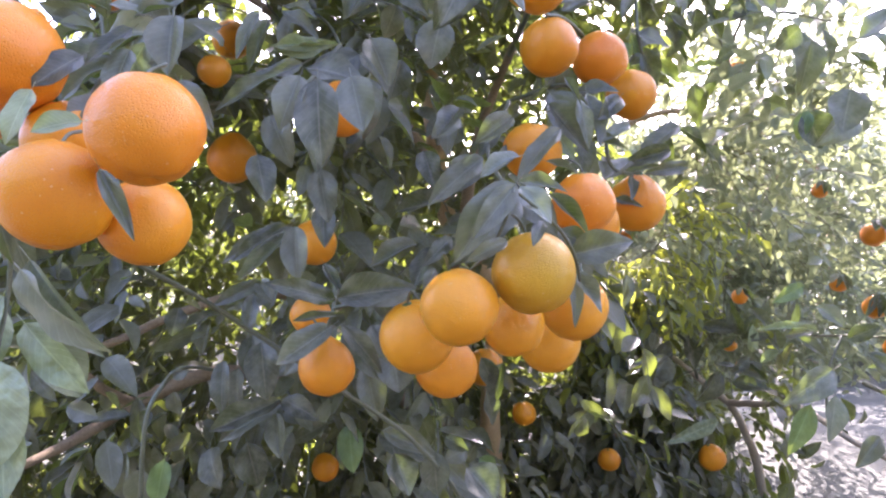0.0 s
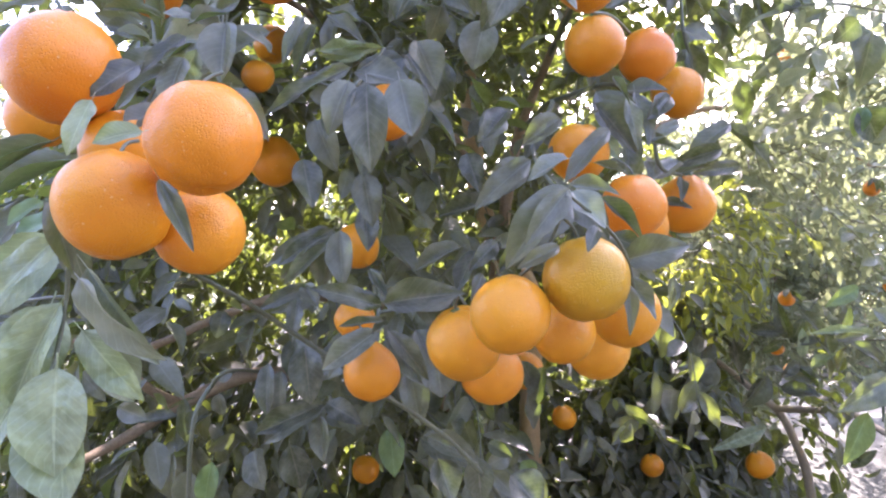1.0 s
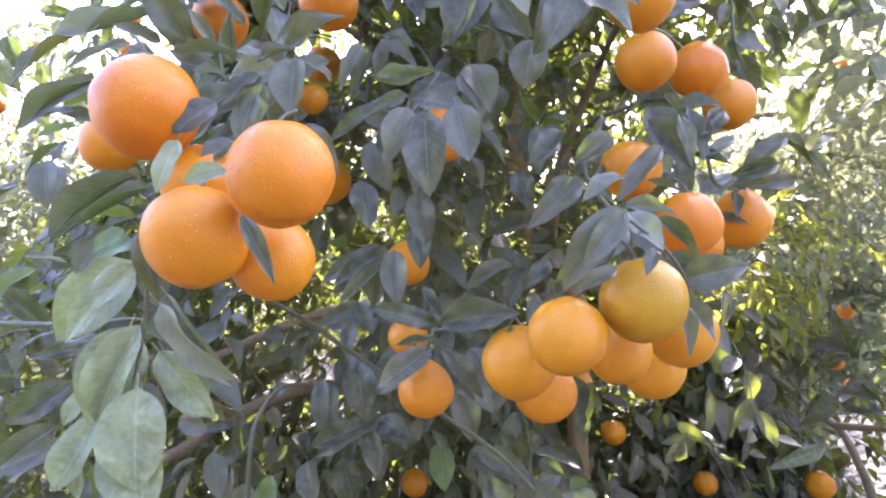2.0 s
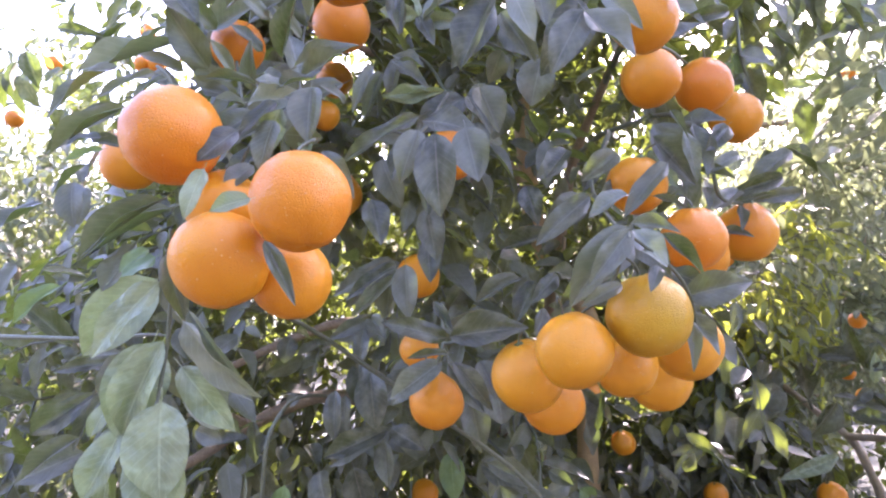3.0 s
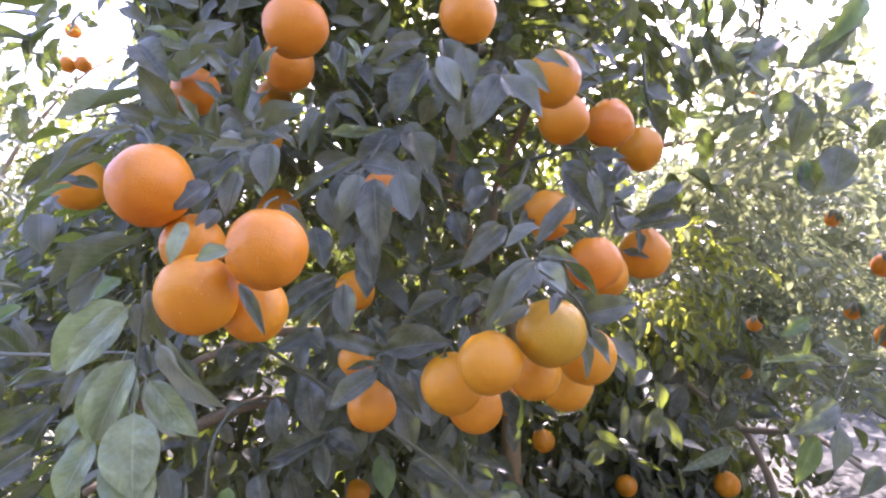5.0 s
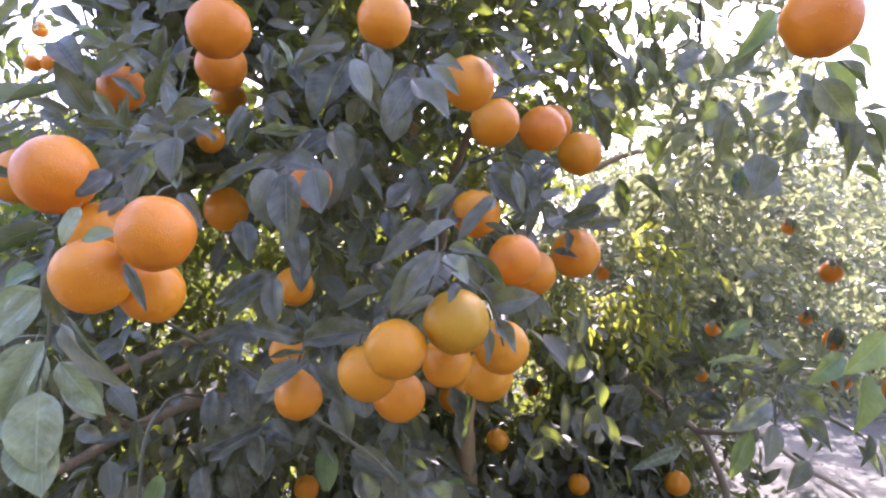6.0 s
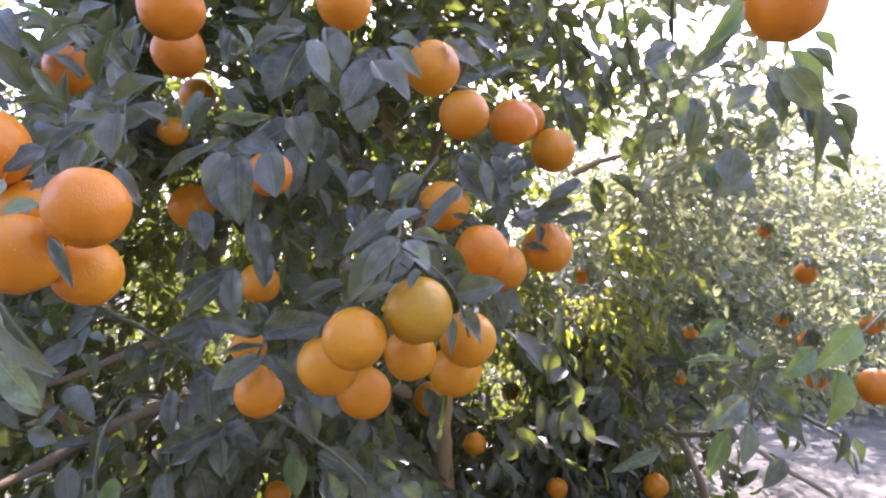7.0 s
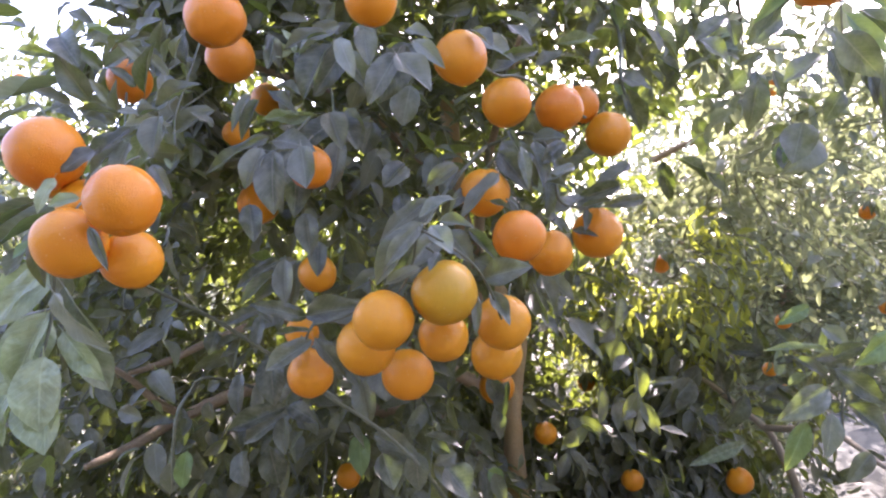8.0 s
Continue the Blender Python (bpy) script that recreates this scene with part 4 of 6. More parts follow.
leaf(right_tree, (0.903, 2.031, 0.938), (0.711, 1.939, 0.895), 0.0467, -5, "p")
# left cluster
leaf(main_tree, (-0.233, 0.448, 1.635), (-0.274, 0.439, 1.610), 0.0253, 7, "d")
leaf(main_tree, (-0.233, 0.410, 1.595), (-0.236, 0.392, 1.586), 0.0091, 43, "p")
leaf(main_tree, (-0.217, 0.474, 1.664), (-0.254, 0.456, 1.641), 0.0121, 5, "d")
leaf(main_tree, (-0.228, 0.476, 1.658), (-0.247, 0.468, 1.614), 0.0254, -26, "p")
leaf(main_tree, (-0.244, 0.474, 1.623), (-0.269, 0.466, 1.594), 0.0245, 13, "d")
leaf(main_tree, (-0.203, 0.400, 1.539), (-0.181, 0.391, 1.496), 0.0131, 5, "d")
leaf(main_tree, (-0.240, 0.510, 1.683), (-0.270, 0.510, 1.694), 0.0133, -7, "d")
leaf(main_tree, (-0.236, 0.518, 1.684), (-0.266, 0.510, 1.678), 0.0116, 43, "d")
leaf(main_tree, (-0.264, 0.458, 1.664), (-0.289, 0.458, 1.672), 0.0158, -3, "d")
leaf(main_tree, (-0.371, 0.473, 1.667), (-0.432, 0.448, 1.625), 0.0208, -25, "d")
leaf(main_tree, (-0.341, 0.499, 1.578), (-0.404, 0.456, 1.534), 0.0311, 13, "d")
leaf(main_tree, (-0.390, 0.552, 1.536), (-0.420, 0.530, 1.517), 0.0336, 15, "g")
leaf(main_tree, (-0.452, 0.530, 1.604), (-0.448, 0.515, 1.569), 0.0331, 0, "d")
leaf(main_tree, (-0.450, 0.534, 1.628), (-0.478, 0.514, 1.595), 0.0188, 47, "d")
leaf(main_tree, (-0.611, 0.667, 1.607), (-0.656, 0.635, 1.566), 0.0356, 25, "d")
leaf(main_tree, (-0.319, 0.460, 1.516), (-0.304, 0.455, 1.479), 0.0227, -12, "d")
leaf(main_tree, (-0.539, 0.626, 1.438), (-0.576, 0.600, 1.488), 0.0256, 22, "d")
leaf(main_tree, (-0.515, 0.677, 1.424), (-0.600, 0.665, 1.407), 0.0206, 35, "d")
leaf(main_tree, (-0.556, 0.678, 1.373), (-0.620, 0.653, 1.326), 0.0384, -25, "d")
leaf(main_tree, (-0.569, 0.685, 1.300), (-0.618, 0.632, 1.280), 0.0408, -3, "d")
leaf(main_tree, (-0.649, 0.734, 1.262), (-0.680, 0.731, 1.232), 0.0301, 11, "d")
leaf(main_tree, (-0.730, 0.757, 1.534), (-0.772, 0.754, 1.486), 0.0362, 14, "d")
# pale young spray
leaf(main_tree, (-0.349, 0.491, 1.515), (-0.398, 0.459, 1.452), 0.0499, -25, "p")
leaf(main_tree, (-0.323, 0.445, 1.465), (-0.336, 0.416, 1.397), 0.0488, -28, "p")
leaf(main_tree, (-0.355, 0.455, 1.398), (-0.369, 0.436, 1.334), 0.0339, 20, "p")
leaf(main_tree, (-0.383, 0.482, 1.408), (-0.402, 0.471, 1.381), 0.0177, -10, "p")
leaf(main_tree, (-0.304, 0.424, 1.421), (-0.282, 0.404, 1.335), 0.0525, 8, "p")
leaf(main_tree, (-0.253, 0.371, 1.488), (-0.207, 0.367, 1.434), 0.0243, 40, "s")
leaf(main_tree, (-0.337, 0.515, 1.436), (-0.313, 0.540, 1.370), 0.0380, -25, "s")
leaf(main_tree, (-0.411, 0.528, 1.444), (-0.428, 0.518, 1.402), 0.0202, -6, "d")
# upper left spray
leaf(main_tree, (-0.323, 0.516, 1.768), (-0.335, 0.516, 1.709), 0.0353, 1, "d")
leaf(main_tree, (-0.251, 0.535, 1.734), (-0.271, 0.530, 1.785), 0.0185, 54, "d")
leaf(main_tree, (-0.240, 0.538, 1.786), (-0.245, 0.529, 1.732), 0.0271, 44, "d")
leaf(main_tree, (-0.241, 0.576, 1.766), (-0.250, 0.572, 1.814), 0.0232, -28, "d")
leaf(main_tree, (-0.252, 0.488, 1.684), (-0.226, 0.474, 1.683), 0.0197, -7, "d")
leaf(main_tree, (-0.268, 0.480, 1.670), (-0.299, 0.458, 1.683), 0.0175, -30, "d")
leaf(main_tree, (-0.236, 0.443, 1.646), (-0.260, 0.422, 1.625), 0.0197, -4, "d")
leaf(main_tree, (-0.215, 0.526, 1.734), (-0.234, 0.514, 1.709), 0.0210, 36, "d")
leaf(main_tree, (-0.211, 0.491, 1.672), (-0.220, 0.473, 1.636), 0.0294, 25, "d")
leaf(main_tree, (-0.233, 0.493, 1.640), (-0.199, 0.488, 1.634), 0.0248, 45, "d")
leaf(main_tree, (-0.275, 0.570, 1.802), (-0.311, 0.564, 1.814), 0.0197, -26, "d")
# centre, hanging leaves
leaf(main_tree, (-0.103, 0.766, 1.740), (-0.163, 0.744, 1.697), 0.0475, -7, "d")
leaf(main_tree, (-0.097, 0.750, 1.738), (-0.064, 0.739, 1.690), 0.0378, -20, "d")
leaf(main_tree, (-0.143, 0.695, 1.680), (-0.130, 0.653, 1.584), 0.0506, -26, "d")
leaf(main_tree, (-0.082, 0.698, 1.691), (-0.088, 0.678, 1.616), 0.0408, 4, "d")
leaf(main_tree, (-0.161, 0.712, 1.682), (-0.187, 0.691, 1.635), 0.0331, 26, "d")
leaf(main_tree, (-0.154, 0.794, 1.757), (-0.211, 0.773, 1.746), 0.0137, -66, "p")
leaf(main_tree, (0.019, 0.689, 1.646), (-0.012, 0.670, 1.622), 0.0250, -9, "d")
leaf(main_tree, (0.041, 0.754, 1.607), (-0.006, 0.710, 1.564), 0.0384, -20, "d")
leaf(main_tree, (0.073, 0.620, 1.556), (0.006, 0.576, 1.484), 0.0365, -18, "d")
leaf(main_tree, (0.072, 0.599, 1.552), (0.032, 0.565, 1.506), 0.0283, -26, "d")
leaf(main_tree, (0.076, 0.611, 1.554), (0.109, 0.588, 1.517), 0.0302, 6, "d")
leaf(main_tree, (0.005, 0.784, 1.564), (-0.059, 0.762, 1.548), 0.0270, 1, "d")
leaf(main_tree, (0.102, 0.631, 1.524), (0.100, 0.604, 1.499), 0.0172, 31, "d")
leaf(main_tree, (0.067, 0.647, 1.502), (0.024, 0.624, 1.486), 0.0167, -84, "d")
leaf(main_tree, (-0.043, 0.810, 1.442), (-0.136, 0.767, 1.448), 0.0440, -12, "d")
leaf(main_tree, (-0.137, 0.850, 1.388), (-0.085, 0.828, 1.325), 0.0294, 11, "d")
leaf(main_tree, (-0.158, 0.930, 1.383), (-0.240, 0.908, 1.322), 0.0515, 11, "d")
leaf(main_tree, (-0.242, 0.992, 1.536), (-0.258, 0.970, 1.440), 0.0464, 5, "d")
leaf(main_tree, (-0.234, 0.948, 1.535), (-0.324, 0.904, 1.486), 0.0340, -2, "d")
leaf(main_tree, (-0.268, 0.972, 1.514), (-0.317, 0.950, 1.460), 0.0302, -26, "d")
leaf(main_tree, (-0.247, 0.930, 1.446), (-0.308, 0.887, 1.414), 0.0334, -29, "d")
leaf(main_tree, (-0.253, 0.940, 1.438), (-0.257, 0.918, 1.408), 0.0228, 23, "d")
leaf(main_tree, (-0.282, 1.027, 1.348), (-0.294, 0.996, 1.266), 0.0584, 5, "d")
leaf(main_tree, (-0.324, 1.054, 1.354), (-0.312, 1.032, 1.278), 0.0475, -3, "d")
leaf(main_tree, (-0.217, 0.978, 1.356), (-0.268, 0.956, 1.302), 0.0457, -6, "d")
leaf(main_tree, (-0.263, 1.027, 1.246), (-0.364, 0.996, 1.197), 0.0497, 11, "d")
leaf(main_tree, (-0.259, 1.030, 1.241), (-0.224, 1.008, 1.217), 0.0376, 4, "d")
leaf(main_tree, (-0.266, 1.018, 1.211), (-0.252, 0.984, 1.158), 0.0334, -30, "d")
leaf(main_tree, (-0.354, 1.074, 1.294), (-0.353, 1.052, 1.218), 0.0391, 19, "d")
leaf(main_tree, (-0.107, 1.028, 1.194), (-0.020, 1.007, 1.157), 0.0463, -4, "d")
leaf(main_tree, (0.041, 1.061, 1.161), (0.002, 1.038, 1.145), 0.0331, -18, "d")
leaf(main_tree, (-0.116, 0.940, 1.325), (-0.096, 0.918, 1.245), 0.0439, -3, "d")
leaf(main_tree, (-0.076, 0.946, 1.346), (-0.065, 0.924, 1.287), 0.0655, -11, "d")
leaf(main_tree, (-0.071, 0.910, 1.201), (-0.050, 0.891, 1.145), 0.0493, -26, "d")
leaf(main_tree, (-0.013, 0.913, 1.202), (-0.009, 0.894, 1.144), 0.0446, 8, "d")
leaf(main_tree, (0.035, 0.920, 1.176), (0.079, 0.901, 1.132), 0.0610, -25, "d")
leaf(main_tree, (-0.107, 1.001, 1.460), (-0.122, 0.979, 1.394), 0.0347, 38, "d")
leaf(main_tree, (-0.133, 1.063, 1.496), (-0.168, 1.040, 1.439), 0.0406, -30, "d")
leaf(main_tree, (-0.014, 0.888, 1.503), (-0.044, 0.866, 1.448), 0.0338, 27, "d")
leaf(main_tree, (0.016, 0.799, 1.514), (0.001, 0.799, 1.496), 0.0210, 19, "d")
leaf(main_tree, (-0.058, 0.810, 1.408), (-0.084, 0.799, 1.386), 0.0184, 0, "d")
leaf(main_tree, (-0.414, 1.106, 1.376), (-0.425, 1.085, 1.317), 0.0326, 13, "d")
leaf(main_tree, (-0.487, 1.148, 1.391), (-0.493, 1.128, 1.343), 0.0400, -16, "d")
leaf(main_tree, (-0.454, 1.050, 1.259), (-0.450, 1.050, 1.220), 0.0313, 15, "d")
leaf(main_tree, (-0.430, 1.049, 1.296), (-0.458, 1.049, 1.282), 0.0239, -4, "d")
leaf(main_tree, (-0.565, 1.150, 1.226), (-0.560, 1.150, 1.143), 0.0302, -17, "d")
leaf(main_tree, (-0.422, 1.128, 1.139), (-0.397, 1.075, 1.088), 0.0637, 29, "d")
leaf(main_tree, (-0.344, 1.090, 1.161), (-0.324, 1.090, 1.082), 0.0572, -6, "d")
leaf(main_tree, (-0.349, 0.778, 1.236), (-0.362, 0.778, 1.175), 0.0302, -8, "g")
leaf(main_tree, (-0.527, 1.036, 1.160), (-0.541, 1.036, 1.076), 0.0634, 23, "d")
leaf(main_tree, (-0.420, 0.865, 1.194), (-0.428, 0.865, 1.139), 0.0382, -8, "d")
leaf(main_tree, (-0.538, 0.890, 1.275), (-0.493, 0.890, 1.258), 0.0312, 10, "d")
# crown over the middle
leaf(main_tree, (0.037, 0.623, 1.792), (-0.004, 0.599, 1.719), 0.0478, -21, "d")
leaf(main_tree, (-0.037, 0.640, 1.829), (-0.013, 0.625, 1.763), 0.0280, -5, "d")
leaf(main_tree, (-0.059, 0.671, 1.821), (-0.101, 0.647, 1.744), 0.0370, -28, "d")
leaf(main_tree, (-0.052, 0.692, 1.800), (-0.011, 0.678, 1.760), 0.0341, 30, "d")
leaf(main_tree, (-0.062, 0.637, 1.830), (-0.106, 0.632, 1.815), 0.0271, -20, "d")
leaf(main_tree, (-0.090, 0.773, 1.758), (-0.059, 0.757, 1.696), 0.0378, 28, "d")
leaf(main_tree, (0.104, 0.692, 1.824), (0.140, 0.697, 1.830), 0.0259, 31, "d")
leaf(main_tree, (0.095, 0.665, 1.781), (0.091, 0.664, 1.806), 0.0311, 6, "d")
leaf(main_tree, (-0.182, 0.695, 1.850), (-0.169, 0.698, 1.803), 0.0232, -11, "d")
leaf(main_tree, (-0.205, 0.858, 1.829), (-0.221, 0.847, 1.767), 0.0247, 2, "d")
leaf(main_tree, (-0.002, 0.842, 1.811), (-0.019, 0.842, 1.746), 0.0553, 7, "d")
leaf(main_tree, (-0.013, 0.564, 1.792), (-0.006, 0.556, 1.743), 0.0269, -9, "d")
leaf(main_tree, (0.054, 0.461, 1.745), (0.082, 0.444, 1.734), 0.0146, 3, "d")
leaf(main_tree, (0.113, 0.610, 1.800), (0.138, 0.590, 1.775), 0.0251, -23, "d")
leaf(main_tree, (0.154, 0.702, 1.845), (0.192, 0.692, 1.814), 0.0258, -26, "d")
leaf(main_tree, (0.196, 0.686, 1.799), (0.143, 0.667, 1.786), 0.0168, -36, "d")
leaf(main_tree, (0.144, 0.841, 1.712), (0.197, 0.822, 1.636), 0.0520, 12, "d")
leaf(main_tree, (0.194, 0.839, 1.710), (0.204, 0.820, 1.632), 0.0318, -17, "d")
leaf(main_tree, (0.365, 0.959, 1.691), (0.293, 0.938, 1.643), 0.0340, 13, "d")
leaf(main_tree, (0.342, 0.935, 1.650), (0.258, 0.914, 1.622), 0.0276, -22, "d")
leaf(main_tree, (0.398, 1.006, 1.634), (0.323, 0.984, 1.622), 0.0256, -20, "d")
leaf(main_tree, (0.035, 0.619, 1.773), (0.001, 0.618, 1.793), 0.0230, -17, "d")
leaf(main_tree, (-0.052, 0.700, 1.775), (-0.066, 0.702, 1.738), 0.0283, -31, "d")
leaf(main_tree, (-0.052, 0.780, 1.737), (-0.068, 0.782, 1.688), 0.0390, -20, "d")
leaf(main_tree, (-0.119, 0.706, 1.733), (-0.191, 0.686, 1.724), 0.0140, -46, "p")
leaf(main_tree, (0.082, 0.731, 1.655), (0.038, 0.710, 1.623), 0.0292, -7, "d")
leaf(main_tree, (0.186, 1.085, 1.745), (0.240, 1.063, 1.679), 0.0425, -20, "d")
leaf(main_tree, (0.245, 1.114, 1.742), (0.265, 1.115, 1.682), 0.0287, -1, "d")
leaf(main_tree, (0.184, 1.080, 1.721), (0.224, 1.058, 1.654), 0.0349, 28, "p")
leaf(main_tree, (0.227, 1.127, 1.758), (0.268, 1.129, 1.785), 0.0252, 2, "d")
leaf(main_tree, (0.283, 1.201, 1.873), (0.316, 1.203, 1.819), 0.0313, 28, "d")
leaf(main_tree, (0.216, 1.182, 1.846), (0.195, 1.181, 1.783), 0.0309, -30, "d")
leaf(main_tree, (0.256, 1.087, 1.988), (0.198, 1.058, 1.971), 0.0331, 31, "d")
leaf(main_tree, (0.256, 1.141, 1.979), (0.349, 1.153, 1.995), 0.0268, 24, "p")
leaf(main_tree, (0.289, 1.170, 1.979), (0.364, 1.182, 1.930), 0.0146, 2, "d")
leaf(main_tree, (0.271, 1.133, 1.956), (0.208, 1.100, 1.917), 0.0343, 1, "d")
leaf(main_tree, (0.088, 1.433, 1.250), (0.126, 1.435, 1.171), 0.0450, 2, "d")
leaf(main_tree, (0.140, 1.440, 1.237), (0.117, 1.439, 1.143), 0.0452, 26, "d")
leaf(main_tree, (0.100, 1.435, 1.172), (0.123, 1.437, 1.092), 0.0427, -27, "d")
leaf(main_tree, (0.084, 1.435, 1.018), (0.123, 1.437, 0.985), 0.0427, 9, "g")
leaf(main_tree, (0.288, 2.025, 0.874), (0.270, 2.025, 0.765), 0.0635, 2, "d")
leaf(main_tree, (0.352, 2.028, 0.882), (0.379, 2.030, 0.764), 0.0706, -12, "d")
leaf(main_tree, (0.406, 2.031, 0.855), (0.360, 2.029, 0.728), 0.0706, 14, "d")
leaf(main_tree, (0.485, 2.135, 0.841), (0.446, 2.134, 0.737), 0.0630, 14, "d")
leaf(main_tree, (0.571, 2.140, 0.841), (0.618, 2.143, 0.726), 0.0667, -25, "d")
leaf(main_tree, (0.609, 2.142, 0.860), (0.666, 2.145, 0.764), 0.0630, 12, "d")
leaf(main_tree, (0.488, 2.036, 0.764), (0.524, 2.038, 0.664), 0.0776, -2, "d")
leaf(main_tree, (0.560, 2.039, 0.764), (0.542, 2.039, 0.654), 0.0706, 0, "d")
leaf(main_tree, (0.433, 2.033, 0.746), (0.415, 2.032, 0.646), 0.0706, 8, "d")
leaf(main_tree, (0.698, 2.247, 0.729), (0.718, 2.248, 0.619), 0.0699, -28, "d")
leaf(main_tree, (0.443, 2.033, 1.028), (0.416, 2.032, 0.942), 0.0600, 6, "d")
leaf(main_tree, (0.525, 2.037, 1.022), (0.552, 2.038, 0.945), 0.0529, -8, "d")
# overhanging spray at the lane side
leaf(lane_tree, (0.593, 0.651, 1.837), (0.617, 0.637, 1.800), 0.0182, 13, "g")
leaf(lane_tree, (0.610, 0.731, 1.842), (0.647, 0.716, 1.773), 0.0333, 7, "g")
leaf(lane_tree, (0.678, 0.772, 1.783), (0.673, 0.758, 1.700), 0.0226, 1, "d")
leaf(lane_tree, (0.693, 0.772, 1.780), (0.718, 0.756, 1.715), 0.0296, -8, "d")
leaf(lane_tree, (0.689, 0.772, 1.783), (0.725, 0.753, 1.783), 0.0131, -5, "d")
leaf(lane_tree, (0.605, 0.845, 1.965), (0.535, 0.831, 1.882), 0.0341, -16, "g")
leaf(lane_tree, (0.675, 0.898, 1.881), (0.697, 0.880, 1.805), 0.0338, 5, "d")
leaf(lane_tree, (0.692, 1.053, 1.771), (0.662, 1.034, 1.690), 0.0636, 16, "d")
leaf(lane_tree, (0.631, 1.099, 1.887), (0.630, 1.078, 1.797), 0.0355, 13, "d")
leaf(lane_tree, (0.727, 0.824, 1.729), (0.754, 0.805, 1.706), 0.0156, -11, "d")
leaf(lane_tree, (0.674, 0.821, 1.804), (0.688, 0.805, 1.735), 0.0220, 5, "d")
leaf(lane_tree, (0.654, 0.951, 1.830), (0.673, 0.930, 1.798), 0.0229, -14, "s")
leaf(lane_tree, (0.530, 0.949, 1.935), (0.470, 0.930, 1.895), 0.0375, 8, "d")
leaf(lane_tree, (0.396, 0.903, 1.912), (0.430, 0.885, 1.832), 0.0179, -6, "d")
leaf(right_tree, (0.978, 1.621, 1.287), (0.822, 1.589, 1.310), 0.0281, 12, "p")
leaf(right_tree, (0.944, 1.569, 1.356), (0.996, 1.536, 1.306), 0.0418, 11, "s")
leaf(right_tree, (0.939, 1.616, 1.406), (0.849, 1.585, 1.365), 0.0397, -6, "g")
leaf(right_tree, (0.865, 1.376, 1.233), (0.748, 1.353, 1.163), 0.0624, -6, "s")
leaf(right_tree, (0.871, 1.379, 1.174), (0.846, 1.354, 1.078), 0.0482, -1, "s")
leaf(lane_tree, (0.815, 1.019, 1.388), (0.730, 1.001, 1.335), 0.0435, -13, "g")
leaf(lane_tree, (0.827, 0.916, 1.437), (0.752, 0.900, 1.370), 0.0516, -9, "g")
leaf(lane_tree, (0.789, 0.921, 1.365), (0.759, 0.905, 1.266), 0.0437, -8, "g")
leaf(lane_tree, (0.736, 1.075, 1.320), (0.816, 1.052, 1.258), 0.0409, 16, "d")
leaf(lane_tree, (0.758, 1.077, 1.254), (0.822, 1.055, 1.199), 0.0454, -12, "d")
leaf(right_tree, (0.817, 1.381, 1.154), (0.758, 1.358, 1.049), 0.0482, 8, "g")
leaf(lane_tree, (0.941, 1.177, 1.178), (0.972, 1.153, 1.121), 0.0246, -10, "d")
leaf(lane_tree, (0.988, 1.175, 1.190), (0.995, 1.152, 1.138), 0.0209, 2, "d")
leaf(lane_tree, (0.966, 1.175, 1.202), (0.934, 1.153, 1.138), 0.0209, -3, "d")
leaf(right_tree, (0.649, 1.835, 1.179), (0.556, 1.798, 1.173), 0.0277, -2, "d")
leaf(lane_tree, (0.900, 1.281, 1.113), (0.840, 1.257, 1.059), 0.0397, 10, "d")
leaf(lane_tree, (0.850, 1.120, 1.362), (0.868, 1.098, 1.298), 0.0355, -11, "d")
leaf(lane_tree, (0.829, 1.273, 1.316), (0.876, 1.242, 1.346), 0.0344, 1, "d")
leaf(right_tree, (0.908, 1.475, 1.243), (0.834, 1.442, 1.298), 0.0363, -3, "d")
leaf(lane_tree, (0.858, 1.175, 1.261), (0.790, 1.149, 1.283), 0.0295, 9, "d")
leaf(lane_tree, (0.600, 0.847, 1.934), (0.536, 0.850, 1.868), 0.0393, 24, "d")
leaf(lane_tree, (0.593, 0.675, 1.823), (0.631, 0.657, 1.778), 0.0277, -17, "d")
leaf(lane_tree, (0.596, 0.721, 1.811), (0.629, 0.694, 1.742), 0.0452, 50, "d")
leaf(lane_tree, (0.713, 0.820, 1.763), (0.734, 0.770, 1.754), 0.0161, -25, "d")
leaf(lane_tree, (0.721, 0.821, 1.767), (0.739, 0.794, 1.700), 0.0294, 7, "d")
leaf(lane_tree, (0.752, 0.880, 1.719), (0.785, 0.861, 1.686), 0.0157, 24, "d")
leaf(lane_tree, (0.755, 0.884, 1.693), (0.779, 0.865, 1.666), 0.0175, -29, "d")
leaf(lane_tree, (0.680, 0.819, 1.801), (0.713, 0.824, 1.686), 0.0397, 6, "d")
leaf(lane_tree, (0.652, 0.862, 1.842), (0.678, 0.864, 1.770), 0.0433, 7, "d")
leaf(lane_tree, (0.658, 0.906, 1.847), (0.591, 0.889, 1.795), 0.0359, 11, "d")
leaf(lane_tree, (0.619, 0.942, 1.927), (0.561, 0.945, 1.889), 0.0413, -5, "d")
leaf(lane_tree, (0.612, 0.949, 1.896), (0.661, 0.948, 1.890), 0.0227, -27, "d")
leaf(lane_tree, (0.576, 1.002, 1.858), (0.541, 1.004, 1.823), 0.0396, -19, "d")
leaf(lane_tree, (0.600, 1.010, 1.840), (0.584, 1.014, 1.752), 0.0458, 6, "d")
leaf(lane_tree, (0.643, 1.056, 1.875), (0.664, 1.059, 1.805), 0.0312, -20, "d")
leaf(lane_tree, (0.629, 0.964, 1.806), (0.673, 0.965, 1.772), 0.0229, -27, "d")
leaf(lane_tree, (0.509, 1.042, 1.934), (0.576, 1.042, 1.891), 0.0451, -9, "d")
